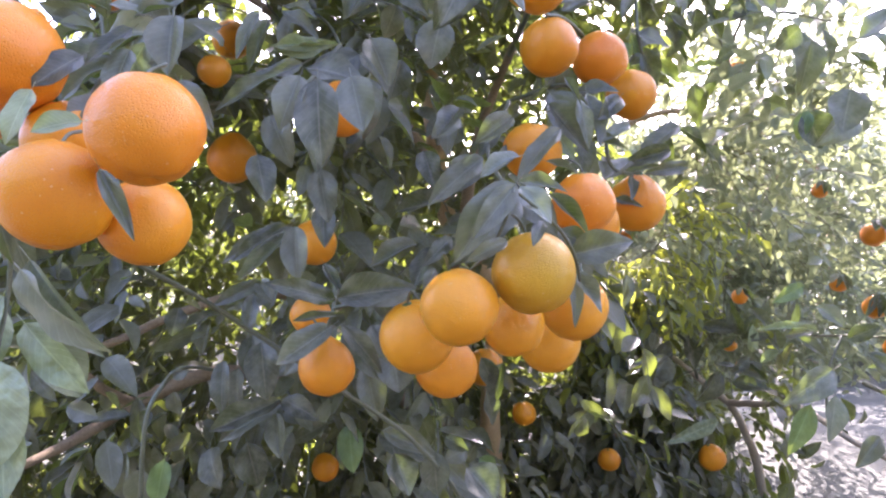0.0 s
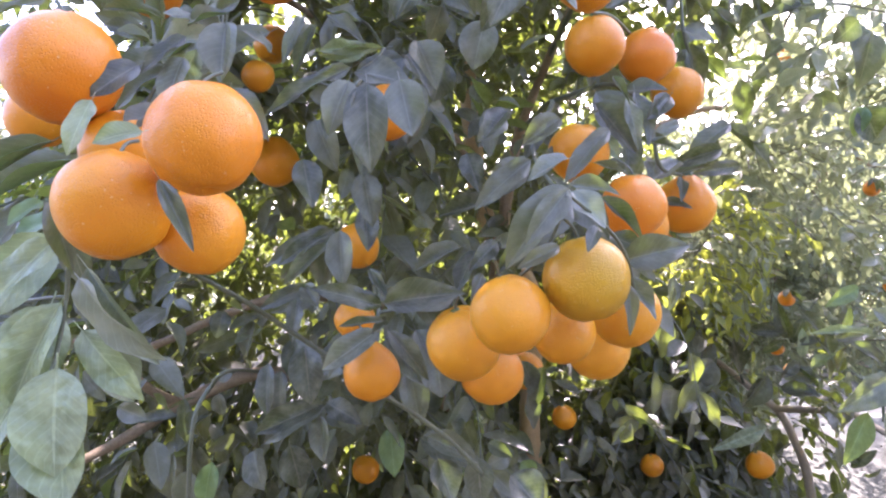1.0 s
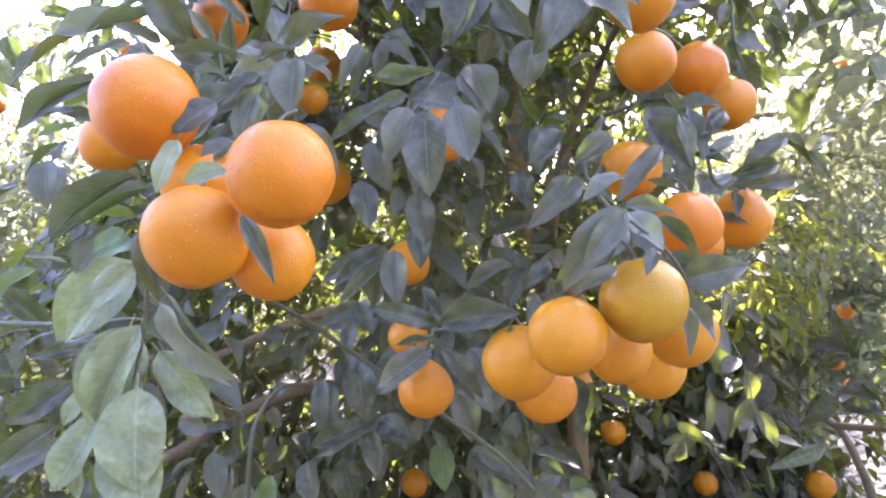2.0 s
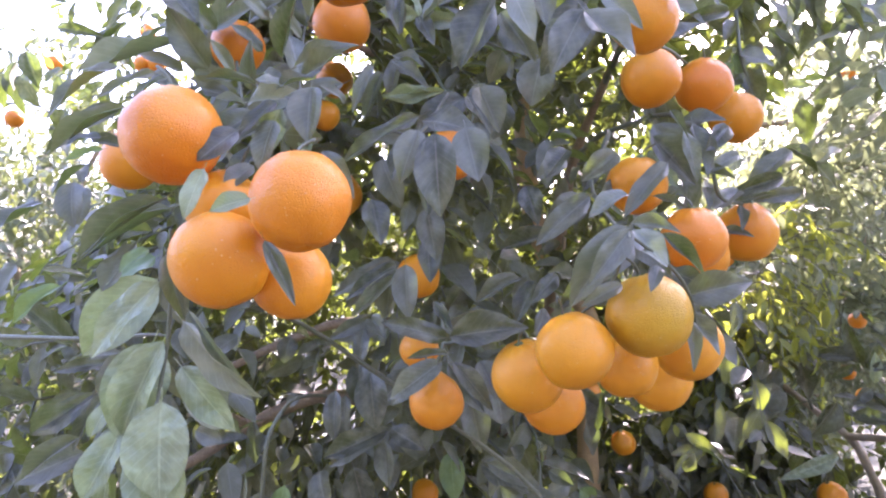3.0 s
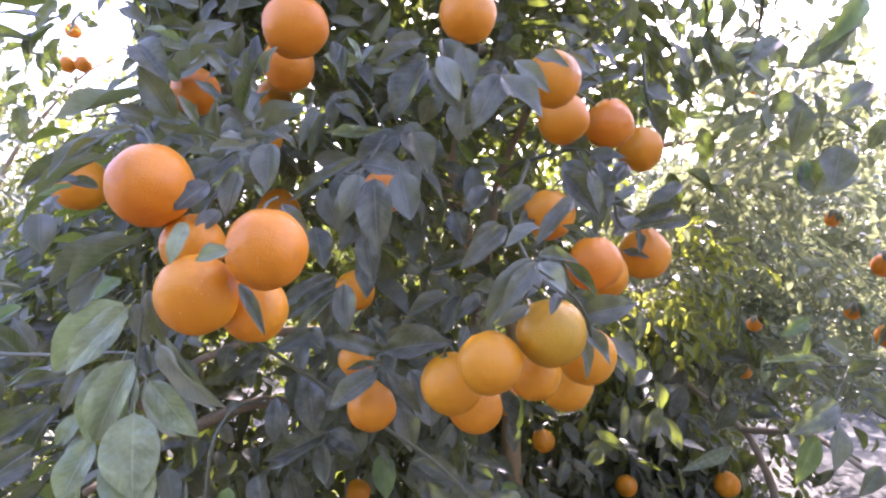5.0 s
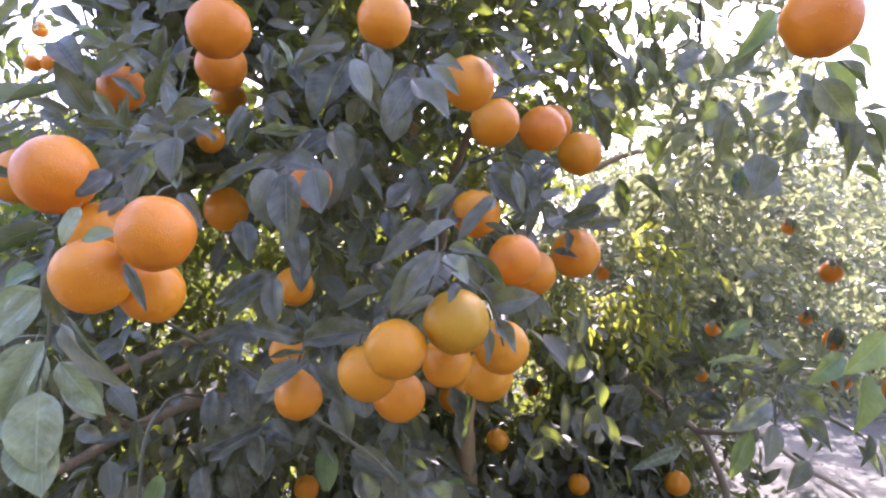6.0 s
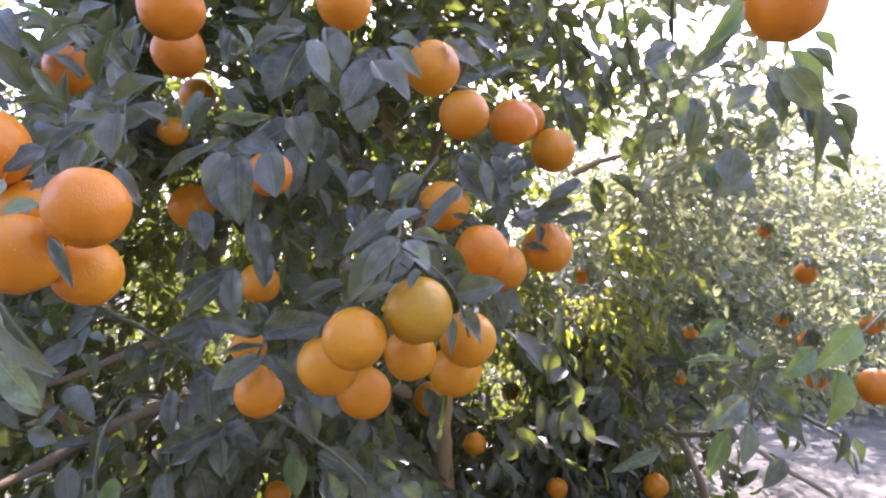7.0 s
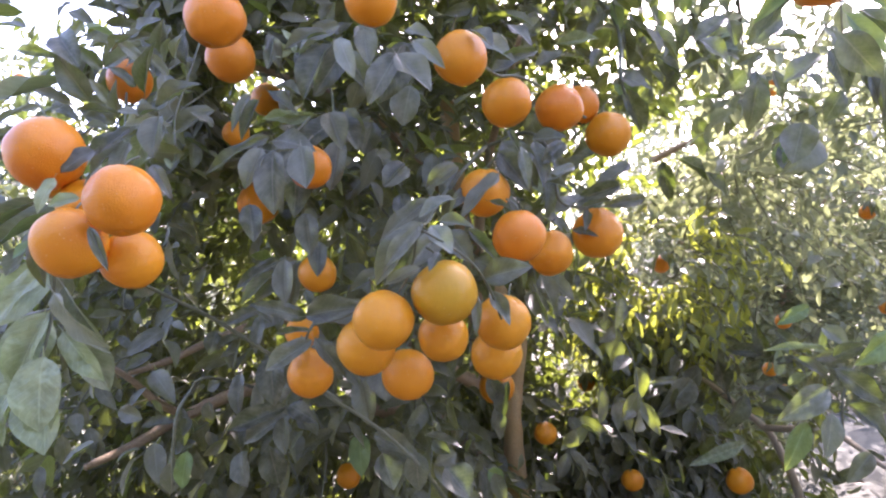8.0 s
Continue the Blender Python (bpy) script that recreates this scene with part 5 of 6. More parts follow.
leaf(lane_tree, (0.565, 1.037, 1.965), (0.576, 1.039, 1.917), 0.0307, -1, "d")
leaf(lane_tree, (0.721, 0.968, 1.803), (0.691, 0.970, 1.753), 0.0345, 2, "d")
leaf(lane_tree, (0.780, 1.194, 1.773), (0.702, 1.147, 1.695), 0.0683, -30, "d")
leaf(lane_tree, (0.995, 2.139, 1.040), (1.090, 2.075, 1.034), 0.0589, -8, "d")
# neighbour sprays over the gap
leaf(right_tree, (0.381, 1.310, 2.111), (0.348, 1.313, 2.040), 0.0380, 15, "d")
leaf(right_tree, (0.412, 1.397, 2.170), (0.439, 1.400, 2.107), 0.0350, -2, "g")
leaf(right_tree, (0.443, 1.412, 2.112), (0.457, 1.416, 2.014), 0.0326, 1, "d")
leaf(right_tree, (0.412, 1.338, 1.963), (0.492, 1.338, 1.943), 0.0463, -8, "d")
leaf(right_tree, (0.428, 1.345, 1.938), (0.467, 1.349, 1.834), 0.0413, 8, "d")
leaf(right_tree, (0.542, 1.520, 2.079), (0.620, 1.522, 2.004), 0.0291, -16, "d")
leaf(right_tree, (0.647, 1.600, 2.190), (0.612, 1.605, 2.106), 0.0398, -15, "d")
leaf(right_tree, (0.662, 1.604, 2.192), (0.696, 1.608, 2.106), 0.0429, 1, "d")
leaf(right_tree, (0.658, 1.614, 2.128), (0.647, 1.618, 2.033), 0.0431, -19, "d")
leaf(right_tree, (0.614, 1.607, 2.142), (0.594, 1.611, 2.060), 0.0337, -3, "d")
leaf(right_tree, (0.698, 1.618, 2.130), (0.729, 1.621, 2.050), 0.0339, 28, "d")
leaf(right_tree, (0.710, 1.419, 2.094), (0.643, 1.420, 2.080), 0.0301, -30, "p")
leaf(right_tree, (0.702, 1.424, 2.075), (0.631, 1.427, 2.025), 0.0549, -25, "d")
leaf(right_tree, (0.716, 1.772, 1.973), (0.733, 1.777, 1.852), 0.0570, 19, "d")
leaf(right_tree, (0.632, 1.683, 1.826), (0.720, 1.684, 1.763), 0.0509, -28, "d")
leaf(right_tree, (0.713, 1.713, 1.794), (0.783, 1.715, 1.723), 0.0454, -15, "d")
leaf(right_tree, (0.585, 1.674, 1.821), (0.608, 1.678, 1.703), 0.0474, 22, "d")
leaf(right_tree, (0.794, 1.769, 2.019), (0.713, 1.770, 2.028), 0.0302, 6, "g")
leaf(right_tree, (0.505, 1.489, 2.247), (0.538, 1.493, 2.143), 0.0372, -17, "d")
leaf(right_tree, (0.573, 1.489, 2.255), (0.598, 1.493, 2.171), 0.0372, -28, "d")
leaf(right_tree, (0.638, 1.401, 2.214), (0.623, 1.405, 2.123), 0.0379, -14, "d")
leaf(right_tree, (0.661, 1.406, 2.189), (0.698, 1.408, 2.125), 0.0326, -12, "d")
leaf(right_tree, (0.640, 1.493, 2.242), (0.608, 1.497, 2.173), 0.0345, 19, "g")
leaf(right_tree, (0.650, 1.306, 2.184), (0.692, 1.308, 2.138), 0.0330, 30, "d")
leaf(right_tree, (0.571, 1.631, 1.997), (0.619, 1.633, 1.933), 0.0371, 18, "g")
leaf(right_tree, (0.906, 1.772, 1.923), (0.992, 1.771, 1.902), 0.0402, 25, "d")
leaf(right_tree, (0.760, 1.304, 1.789), (0.799, 1.306, 1.711), 0.0705, 27, "d")
leaf(right_tree, (0.762, 1.297, 1.788), (0.743, 1.300, 1.730), 0.0375, 24, "g")
leaf(right_tree, (1.227, 2.098, 0.798), (1.139, 2.099, 0.827), 0.0341, 35, "d")
leaf(right_tree, (1.207, 2.115, 0.787), (1.275, 2.089, 0.852), 0.0355, -9, "d")
leaf(right_tree, (1.235, 2.109, 0.799), (1.185, 2.117, 0.860), 0.0318, 46, "d")
leaf(right_tree, (1.246, 2.107, 0.762), (1.280, 2.075, 0.787), 0.0196, 46, "d")
leaf(right_tree, (1.370, 2.090, 0.919), (1.331, 2.070, 1.003), 0.0430, 5, "d")
leaf(right_tree, (1.359, 2.083, 0.876), (1.293, 2.087, 0.909), 0.0269, 7, "d")
leaf(right_tree, (1.394, 2.087, 0.914), (1.423, 2.087, 0.958), 0.0214, 39, "d")
leaf(right_tree, (1.076, 2.105, 1.114), (1.145, 2.084, 1.169), 0.0395, -39, "p")
leaf(right_tree, (1.036, 2.105, 1.131), (0.966, 2.086, 1.084), 0.0392, -9, "d")
leaf(right_tree, (1.044, 2.104, 1.149), (1.053, 2.101, 1.244), 0.0386, -10, "p")
leaf(right_tree, (1.027, 2.105, 1.116), (1.096, 2.081, 1.051), 0.0353, -38, "d")
leaf(right_tree, (1.023, 2.107, 1.084), (0.926, 2.092, 1.121), 0.0397, 38, "d")
leaf(right_tree, (1.112, 2.101, 1.221), (1.051, 2.113, 1.307), 0.0454, -2, "d")
leaf(right_tree, (1.148, 2.101, 1.206), (1.264, 2.107, 1.226), 0.0498, -2, "d")
leaf(right_tree, (1.104, 2.102, 1.209), (1.030, 2.108, 1.189), 0.0320, 3, "d")
leaf(right_tree, (1.168, 2.101, 1.217), (1.193, 2.091, 1.328), 0.0414, -21, "d")
leaf(right_tree, (1.120, 2.101, 1.231), (1.141, 2.111, 1.140), 0.0418, 1, "d")
leaf(right_tree, (1.036, 2.203, 1.190), (0.973, 2.224, 1.140), 0.0347, -9, "d")
leaf(right_tree, (1.055, 2.203, 1.195), (0.999, 2.178, 1.322), 0.0534, -47, "d")
leaf(right_tree, (1.057, 2.202, 1.199), (1.122, 2.201, 1.176), 0.0285, 31, "d")
leaf(right_tree, (1.041, 2.202, 1.222), (0.898, 2.187, 1.227), 0.0533, -13, "d")
leaf(right_tree, (1.061, 2.203, 1.179), (1.097, 2.189, 1.273), 0.0430, -24, "d")
leaf(right_tree, (0.938, 2.107, 1.090), (0.857, 2.112, 0.970), 0.0699, -31, "d")
leaf(right_tree, (0.906, 2.304, 1.181), (0.949, 2.308, 1.050), 0.0720, -6, "d")
leaf(right_tree, (0.840, 2.305, 1.159), (0.753, 2.310, 1.050), 0.0762, -31, "d")
leaf(right_tree, (0.998, 2.107, 1.090), (1.118, 2.106, 1.080), 0.0505, -1, "d")
leaf(right_tree, (0.468, 1.443, 2.141), (0.521, 1.452, 2.078), 0.0190, -28, "d")
leaf(right_tree, (0.557, 1.558, 2.126), (0.596, 1.562, 2.116), 0.0299, 14, "p")
leaf(right_tree, (0.599, 1.565, 2.131), (0.649, 1.573, 2.133), 0.0327, -19, "p")
leaf(right_tree, (0.672, 1.578, 2.163), (0.691, 1.584, 2.097), 0.0245, 19, "d")
leaf(right_tree, (0.671, 1.578, 2.151), (0.710, 1.584, 2.139), 0.0177, 9, "d")
leaf(right_tree, (0.533, 1.643, 2.169), (0.516, 1.643, 2.107), 0.0345, 2, "d")
leaf(right_tree, (0.556, 1.652, 2.153), (0.585, 1.658, 2.099), 0.0346, -4, "d")
leaf(right_tree, (0.518, 1.643, 2.128), (0.484, 1.640, 2.087), 0.0288, 30, "d")
leaf(right_tree, (0.562, 1.644, 2.198), (0.544, 1.643, 2.151), 0.0287, -18, "d")
leaf(right_tree, (0.501, 1.627, 2.225), (0.486, 1.626, 2.166), 0.0343, 25, "d")
leaf(right_tree, (0.457, 1.621, 2.210), (0.492, 1.628, 2.158), 0.0314, -18, "g")
leaf(right_tree, (0.553, 1.573, 2.057), (0.632, 1.586, 1.980), 0.0302, -25, "d")
leaf(right_tree, (0.657, 1.679, 2.145), (0.699, 1.687, 2.066), 0.0668, -18, "d")
leaf(right_tree, (0.690, 1.688, 2.123), (0.779, 1.700, 2.105), 0.0408, -29, "d")
leaf(right_tree, (0.499, 1.557, 2.049), (0.491, 1.558, 1.982), 0.0354, 21, "g")
leaf(right_tree, (0.423, 1.454, 1.985), (0.444, 1.457, 1.953), 0.0308, -20, "g")
leaf(right_tree, (0.464, 1.470, 1.961), (0.508, 1.480, 1.861), 0.0412, 4, "d")
leaf(right_tree, (0.712, 1.707, 1.987), (0.630, 1.696, 1.991), 0.0264, -14, "p")
leaf(right_tree, (0.553, 1.682, 1.970), (0.636, 1.694, 1.929), 0.0263, -9, "d")
leaf(right_tree, (0.769, 1.751, 2.013), (0.746, 1.750, 1.930), 0.0360, 18, "d")
leaf(right_tree, (0.832, 1.757, 2.073), (0.767, 1.750, 2.022), 0.0420, 3, "d")
leaf(right_tree, (0.785, 1.639, 1.991), (0.757, 1.639, 1.883), 0.0476, -14, "d")
leaf(right_tree, (0.696, 1.496, 2.099), (0.758, 1.505, 2.048), 0.0566, 15, "d")
leaf(right_tree, (0.812, 1.520, 2.063), (0.736, 1.510, 2.036), 0.0311, -22, "d")
leaf(right_tree, (0.803, 1.505, 2.149), (0.761, 1.501, 2.105), 0.0385, -29, "g")
leaf(right_tree, (0.795, 1.540, 1.988), (0.786, 1.542, 1.894), 0.0236, 12, "d")
leaf(right_tree, (1.219, 2.674, 0.757), (0.998, 2.613, 0.675), 0.0500, -30, "p")
leaf(right_tree, (1.093, 2.668, 0.672), (1.003, 2.663, 0.588), 0.0550, 22, "d")
leaf(right_tree, (1.013, 2.664, 0.651), (0.852, 2.656, 0.560), 0.0642, 16, "d")
leaf(right_tree, (0.922, 2.558, 1.021), (0.764, 2.450, 0.916), 0.0864, 12, "d")
leaf(right_tree, (1.035, 2.363, 1.028), (0.986, 2.361, 0.913), 0.0406, 27, "d")
leaf(right_tree, (0.765, 2.449, 1.073), (0.656, 2.444, 1.041), 0.0339, 27, "d")
leaf(right_tree, (0.479, 1.517, 2.190), (0.506, 1.522, 2.115), 0.0373, 4, "d")
leaf(right_tree, (0.517, 1.529, 2.134), (0.486, 1.531, 2.060), 0.0374, -20, "d")
leaf(right_tree, (0.539, 1.522, 2.204), (0.567, 1.525, 2.137), 0.0345, 5, "g")
leaf(right_tree, (0.503, 1.541, 2.063), (0.540, 1.545, 2.002), 0.0348, -4, "d")
leaf(right_tree, (0.557, 1.543, 2.093), (0.578, 1.547, 2.017), 0.0377, 13, "d")
leaf(right_tree, (0.466, 1.541, 2.033), (0.495, 1.545, 1.956), 0.0377, -9, "g")
leaf(right_tree, (0.585, 1.534, 2.163), (0.614, 1.538, 2.095), 0.0346, -27, "d")
leaf(right_tree, (0.535, 1.551, 2.004), (0.503, 1.552, 1.937), 0.0349, -19, "d")
leaf(right_tree, (0.603, 1.552, 2.049), (0.564, 1.554, 1.980), 0.0349, -22, "d")
leaf(right_tree, (0.638, 1.537, 2.178), (0.659, 1.541, 2.103), 0.0347, 14, "d")
leaf(left_tree, (-1.703, 2.105, 2.355), (-1.584, 2.120, 2.379), 0.0296, 12, "d")
leaf(left_tree, (-1.517, 2.126, 2.466), (-1.583, 2.120, 2.390), 0.0381, 2, "d")
leaf(left_tree, (-1.496, 2.131, 2.411), (-1.552, 2.127, 2.314), 0.0423, -11, "d")
leaf(left_tree, (-1.595, 2.120, 2.336), (-1.629, 2.118, 2.260), 0.0339, 14, "d")
leaf(left_tree, (-1.530, 2.128, 2.379), (-1.499, 2.135, 2.280), 0.0296, -3, "d")
leaf(left_tree, (-1.553, 2.127, 2.292), (-1.543, 2.131, 2.226), 0.0296, 0, "d")
leaf(left_tree, (-1.608, 2.122, 2.238), (-1.685, 2.113, 2.185), 0.0466, -19, "d")
leaf(left_tree, (-1.632, 2.122, 2.129), (-1.688, 2.117, 2.050), 0.0550, 31, "d")
leaf(left_tree, (-1.620, 2.123, 2.162), (-1.611, 2.126, 2.092), 0.0275, -3, "d")
leaf(left_tree, (-1.740, 2.107, 2.153), (-1.766, 2.104, 2.121), 0.0254, -1, "d")
leaf(left_tree, (-1.715, 2.104, 2.316), (-1.770, 2.098, 2.273), 0.0254, -18, "d")
leaf(left_tree, (-1.781, 2.097, 2.263), (-1.772, 2.102, 2.153), 0.0508, -3, "d")
leaf(left_tree, (-1.841, 2.088, 2.275), (-1.869, 2.088, 2.177), 0.0381, -1, "d")
leaf(left_tree, (-1.810, 2.099, 2.078), (-1.759, 2.108, 2.029), 0.0593, -4, "d")
leaf(left_tree, (-1.931, 2.074, 2.320), (-1.956, 2.076, 2.167), 0.0593, 15, "d")
leaf(left_tree, (-1.975, 2.070, 2.277), (-1.999, 2.071, 2.142), 0.0550, -10, "d")
leaf(left_tree, (-1.906, 2.080, 2.254), (-1.924, 2.082, 2.119), 0.0508, 7, "d")
leaf(left_tree, (-1.997, 2.068, 2.233), (-2.043, 2.067, 2.099), 0.0508, 10, "d")
leaf(left_tree, (-1.753, 2.091, 2.535), (-1.808, 2.085, 2.514), 0.0191, -23, "d")
leaf(left_tree, (-1.775, 2.089, 2.524), (-1.765, 2.092, 2.478), 0.0191, 20, "d")
leaf(left_tree, (-1.711, 2.098, 2.502), (-1.733, 2.097, 2.456), 0.0191, -27, "d")
leaf(left_tree, (-1.623, 2.108, 2.566), (-1.635, 2.108, 2.520), 0.0148, -15, "d")
leaf(left_tree, (-1.569, 2.115, 2.576), (-1.563, 2.117, 2.541), 0.0148, 21, "d")
leaf(left_tree, (-1.603, 2.113, 2.500), (-1.547, 2.122, 2.477), 0.0233, -24, "d")
leaf(left_tree, (-1.538, 2.123, 2.477), (-1.615, 2.114, 2.435), 0.0233, -14, "d")
leaf(left_tree, (-1.430, 2.137, 2.497), (-1.387, 2.144, 2.472), 0.0339, -5, "d")
leaf(left_tree, (-1.409, 2.141, 2.464), (-1.361, 2.148, 2.463), 0.0339, 28, "d")
leaf(left_tree, (-1.441, 2.137, 2.464), (-1.479, 2.133, 2.430), 0.0254, 30, "d")
leaf(left_tree, (-2.017, 2.062, 2.321), (-2.023, 2.065, 2.234), 0.0423, -18, "d")
leaf(left_tree, (-1.877, 2.082, 2.319), (-1.906, 2.079, 2.276), 0.0254, 9, "d")
leaf(left_tree, (-1.650, 2.113, 2.315), (-1.683, 2.110, 2.272), 0.0212, 21, "d")
# upright rosettes of the left spray
# tone s here carries painted skylight on the leaf faces
leaf(main_tree, (-0.336, 0.536, 1.766), (-0.349, 0.506, 1.755), 0.0150, 9, "s")
leaf(main_tree, (-0.325, 0.539, 1.754), (-0.268, 0.534, 1.780), 0.0268, 24, "s")
leaf(main_tree, (-0.332, 0.534, 1.757), (-0.324, 0.506, 1.724), 0.0170, -23, "d")
leaf(main_tree, (-0.256, 0.550, 1.762), (-0.264, 0.566, 1.745), 0.0108, 15, "s")
leaf(main_tree, (-0.265, 0.556, 1.770), (-0.246, 0.529, 1.804), 0.0206, 35, "d")
leaf(main_tree, (-0.252, 0.466, 1.652), (-0.244, 0.467, 1.636), 0.0068, -45, "s")
leaf(main_tree, (-0.256, 0.474, 1.664), (-0.200, 0.451, 1.661), 0.0246, 26, "s")
leaf(main_tree, (-0.256, 0.468, 1.659), (-0.262, 0.451, 1.637), 0.0097, -48, "d")
leaf(main_tree, (-0.226, 0.512, 1.697), (-0.239, 0.522, 1.744), 0.0224, 26, "s")
leaf(main_tree, (-0.346, 0.533, 1.719), (-0.324, 0.505, 1.758), 0.0212, 8, "d")
leaf(main_tree, (-0.338, 0.528, 1.714), (-0.301, 0.533, 1.703), 0.0167, 27, "s")
leaf(main_tree, (-0.215, 0.503, 1.643), (-0.209, 0.487, 1.617), 0.0142, 7, "p")
leaf(main_tree, (-0.226, 0.505, 1.648), (-0.252, 0.498, 1.661), 0.0119, -22, "s")
leaf(main_tree, (-0.311, 0.560, 1.788), (-0.367, 0.564, 1.794), 0.0262, 8, "s")
leaf(main_tree, (-0.310, 0.566, 1.798), (-0.263, 0.544, 1.818), 0.0248, -9, "d")
leaf(main_tree, (-0.325, 0.562, 1.798), (-0.349, 0.534, 1.810), 0.0164, 43, "p")
leaf(main_tree, (-0.319, 0.562, 1.794), (-0.272, 0.552, 1.798), 0.0188, 11, "s")
leaf(main_tree, (-0.192, 0.749, 1.793), (-0.146, 0.722, 1.763), 0.0228, -21, "s")
leaf(main_tree, (-0.151, 0.712, 1.826), (-0.160, 0.697, 1.858), 0.0168, 40, "p")
leaf(main_tree, (-0.143, 0.739, 1.832), (-0.098, 0.718, 1.818), 0.0220, 48, "s")
leaf(main_tree, (-0.151, 0.701, 1.823), (-0.199, 0.702, 1.834), 0.0220, -44, "p")
leaf(main_tree, (-0.150, 0.728, 1.828), (-0.112, 0.728, 1.863), 0.0200, -44, "s")
leaf(main_tree, (-0.155, 0.736, 1.836), (-0.134, 0.715, 1.794), 0.0206, 4, "d")
# spray above the near fruit
leaf(main_tree, (-0.310, 0.475, 1.722), (-0.381, 0.436, 1.680), 0.0188, 10, "s")
leaf(main_tree, (-0.271, 0.328, 1.648), (-0.302, 0.298, 1.617), 0.0146, 15, "d")
leaf(main_tree, (-0.317, 0.454, 1.759), (-0.282, 0.436, 1.721), 0.0311, 0, "d")
leaf(main_tree, (-0.332, 0.494, 1.745), (-0.366, 0.475, 1.719), 0.0183, 20, "s")
leaf(main_tree, (-0.301, 0.603, 1.812), (-0.357, 0.593, 1.783), 0.0189, 15, "d")
leaf(main_tree, (-0.332, 0.573, 1.777), (-0.341, 0.555, 1.707), 0.0234, -20, "d")
leaf(main_tree, (-0.370, 0.515, 1.708), (-0.331, 0.506, 1.679), 0.0161, 0, "d")
leaf(main_tree, (-0.331, 0.476, 1.689), (-0.355, 0.456, 1.669), 0.0136, 12, "s")
leaf(main_tree, (-0.332, 0.575, 1.707), (-0.359, 0.566, 1.685), 0.0156, 0, "d")
leaf(main_tree, (-0.299, 0.576, 1.695), (-0.337, 0.557, 1.664), 0.0197, 10, "d")
leaf(main_tree, (-0.205, 0.577, 1.707), (-0.252, 0.557, 1.680), 0.0274, -8, "d")
leaf(main_tree, (-0.283, 0.595, 1.734), (-0.261, 0.587, 1.701), 0.0323, 6, "d")
leaf(main_tree, (-0.267, 0.518, 1.646), (-0.307, 0.507, 1.653), 0.0152, 20, "d")
leaf(main_tree, (-0.417, 0.600, 1.857), (-0.379, 0.591, 1.836), 0.0183, 0, "d")
leaf(main_tree, (-0.359, 0.611, 1.854), (-0.395, 0.600, 1.866), 0.0209, 10, "d")
leaf(main_tree, (-0.326, 0.611, 1.861), (-0.365, 0.600, 1.874), 0.0209, -10, "d")
leaf(main_tree, (-0.295, 0.612, 1.841), (-0.340, 0.602, 1.822), 0.0151, 0, "d")
leaf(main_tree, (-0.367, 0.611, 1.829), (-0.399, 0.601, 1.818), 0.0199, 15, "d")
leaf(main_tree, (-0.341, 0.631, 1.842), (-0.381, 0.620, 1.846), 0.0175, -15, "d")
leaf(main_tree, (-0.296, 0.632, 1.843), (-0.306, 0.623, 1.802), 0.0155, 0, "d")
leaf(main_tree, (-0.278, 0.630, 1.890), (-0.294, 0.621, 1.852), 0.0202, 12, "d")
leaf(main_tree, (-0.322, 0.650, 1.886), (-0.340, 0.641, 1.853), 0.0174, 0, "d")
leaf(main_tree, (-0.348, 0.651, 1.831), (-0.367, 0.642, 1.808), 0.0188, 0, "d")
leaf(main_tree, (-0.399, 0.631, 1.810), (-0.428, 0.622, 1.790), 0.0169, 0, "d")
leaf(main_tree, (-0.402, 0.649, 1.896), (-0.433, 0.638, 1.895), 0.0174, 0, "d")
leaf(main_tree, (-0.453, 0.648, 1.893), (-0.470, 0.638, 1.872), 0.0162, 10, "d")
leaf(main_tree, (-0.290, 0.594, 1.763), (-0.305, 0.585, 1.742), 0.0147, 0, "d")
leaf(main_tree, (-0.325, 0.554, 1.742), (-0.298, 0.555, 1.729), 0.0139, 50, "d")
leaf(main_tree, (-0.283, 0.596, 1.713), (-0.288, 0.587, 1.671), 0.0185, 20, "d")
leaf(main_tree, (-0.260, 0.634, 1.793), (-0.299, 0.624, 1.782), 0.0172, 10, "d")
leaf(main_tree, (-0.229, 0.597, 1.699), (-0.249, 0.586, 1.714), 0.0142, 20, "d")
leaf(main_tree, (-0.349, 0.418, 1.626), (-0.375, 0.407, 1.622), 0.0140, 20, "d")
leaf(main_tree, (-0.337, 0.428, 1.620), (-0.359, 0.418, 1.626), 0.0123, 0, "d")


for x, y, z in ((-0.56, 1.60, 1.184), (-0.64, 1.55, 1.163), (-0.471, 1.55, 1.389)):
    BARE.append((Vector((x, y, z)), 0.035))
for x, y, z in ((0.158, 1.908, 1.355), (0.154, 1.912, 1.246), (0.150, 1.916, 1.137), (0.147, 1.919, 1.028)):
    BARE.append((Vector((x, y, z)), 0.03))
for x, y, z in ((0.93, 2.49, 1.06), (1.05, 2.49, 0.96), (1.15, 2.49, 0.87), (1.21, 2.49, 0.75), (1.26, 2.50, 0.62), (1.26, 3.90, 2.33), (1.45, 3.80, 2.34), (1.14, 3.95, 2.27)):
    BARE.append((Vector((x, y, z)), 0.03))


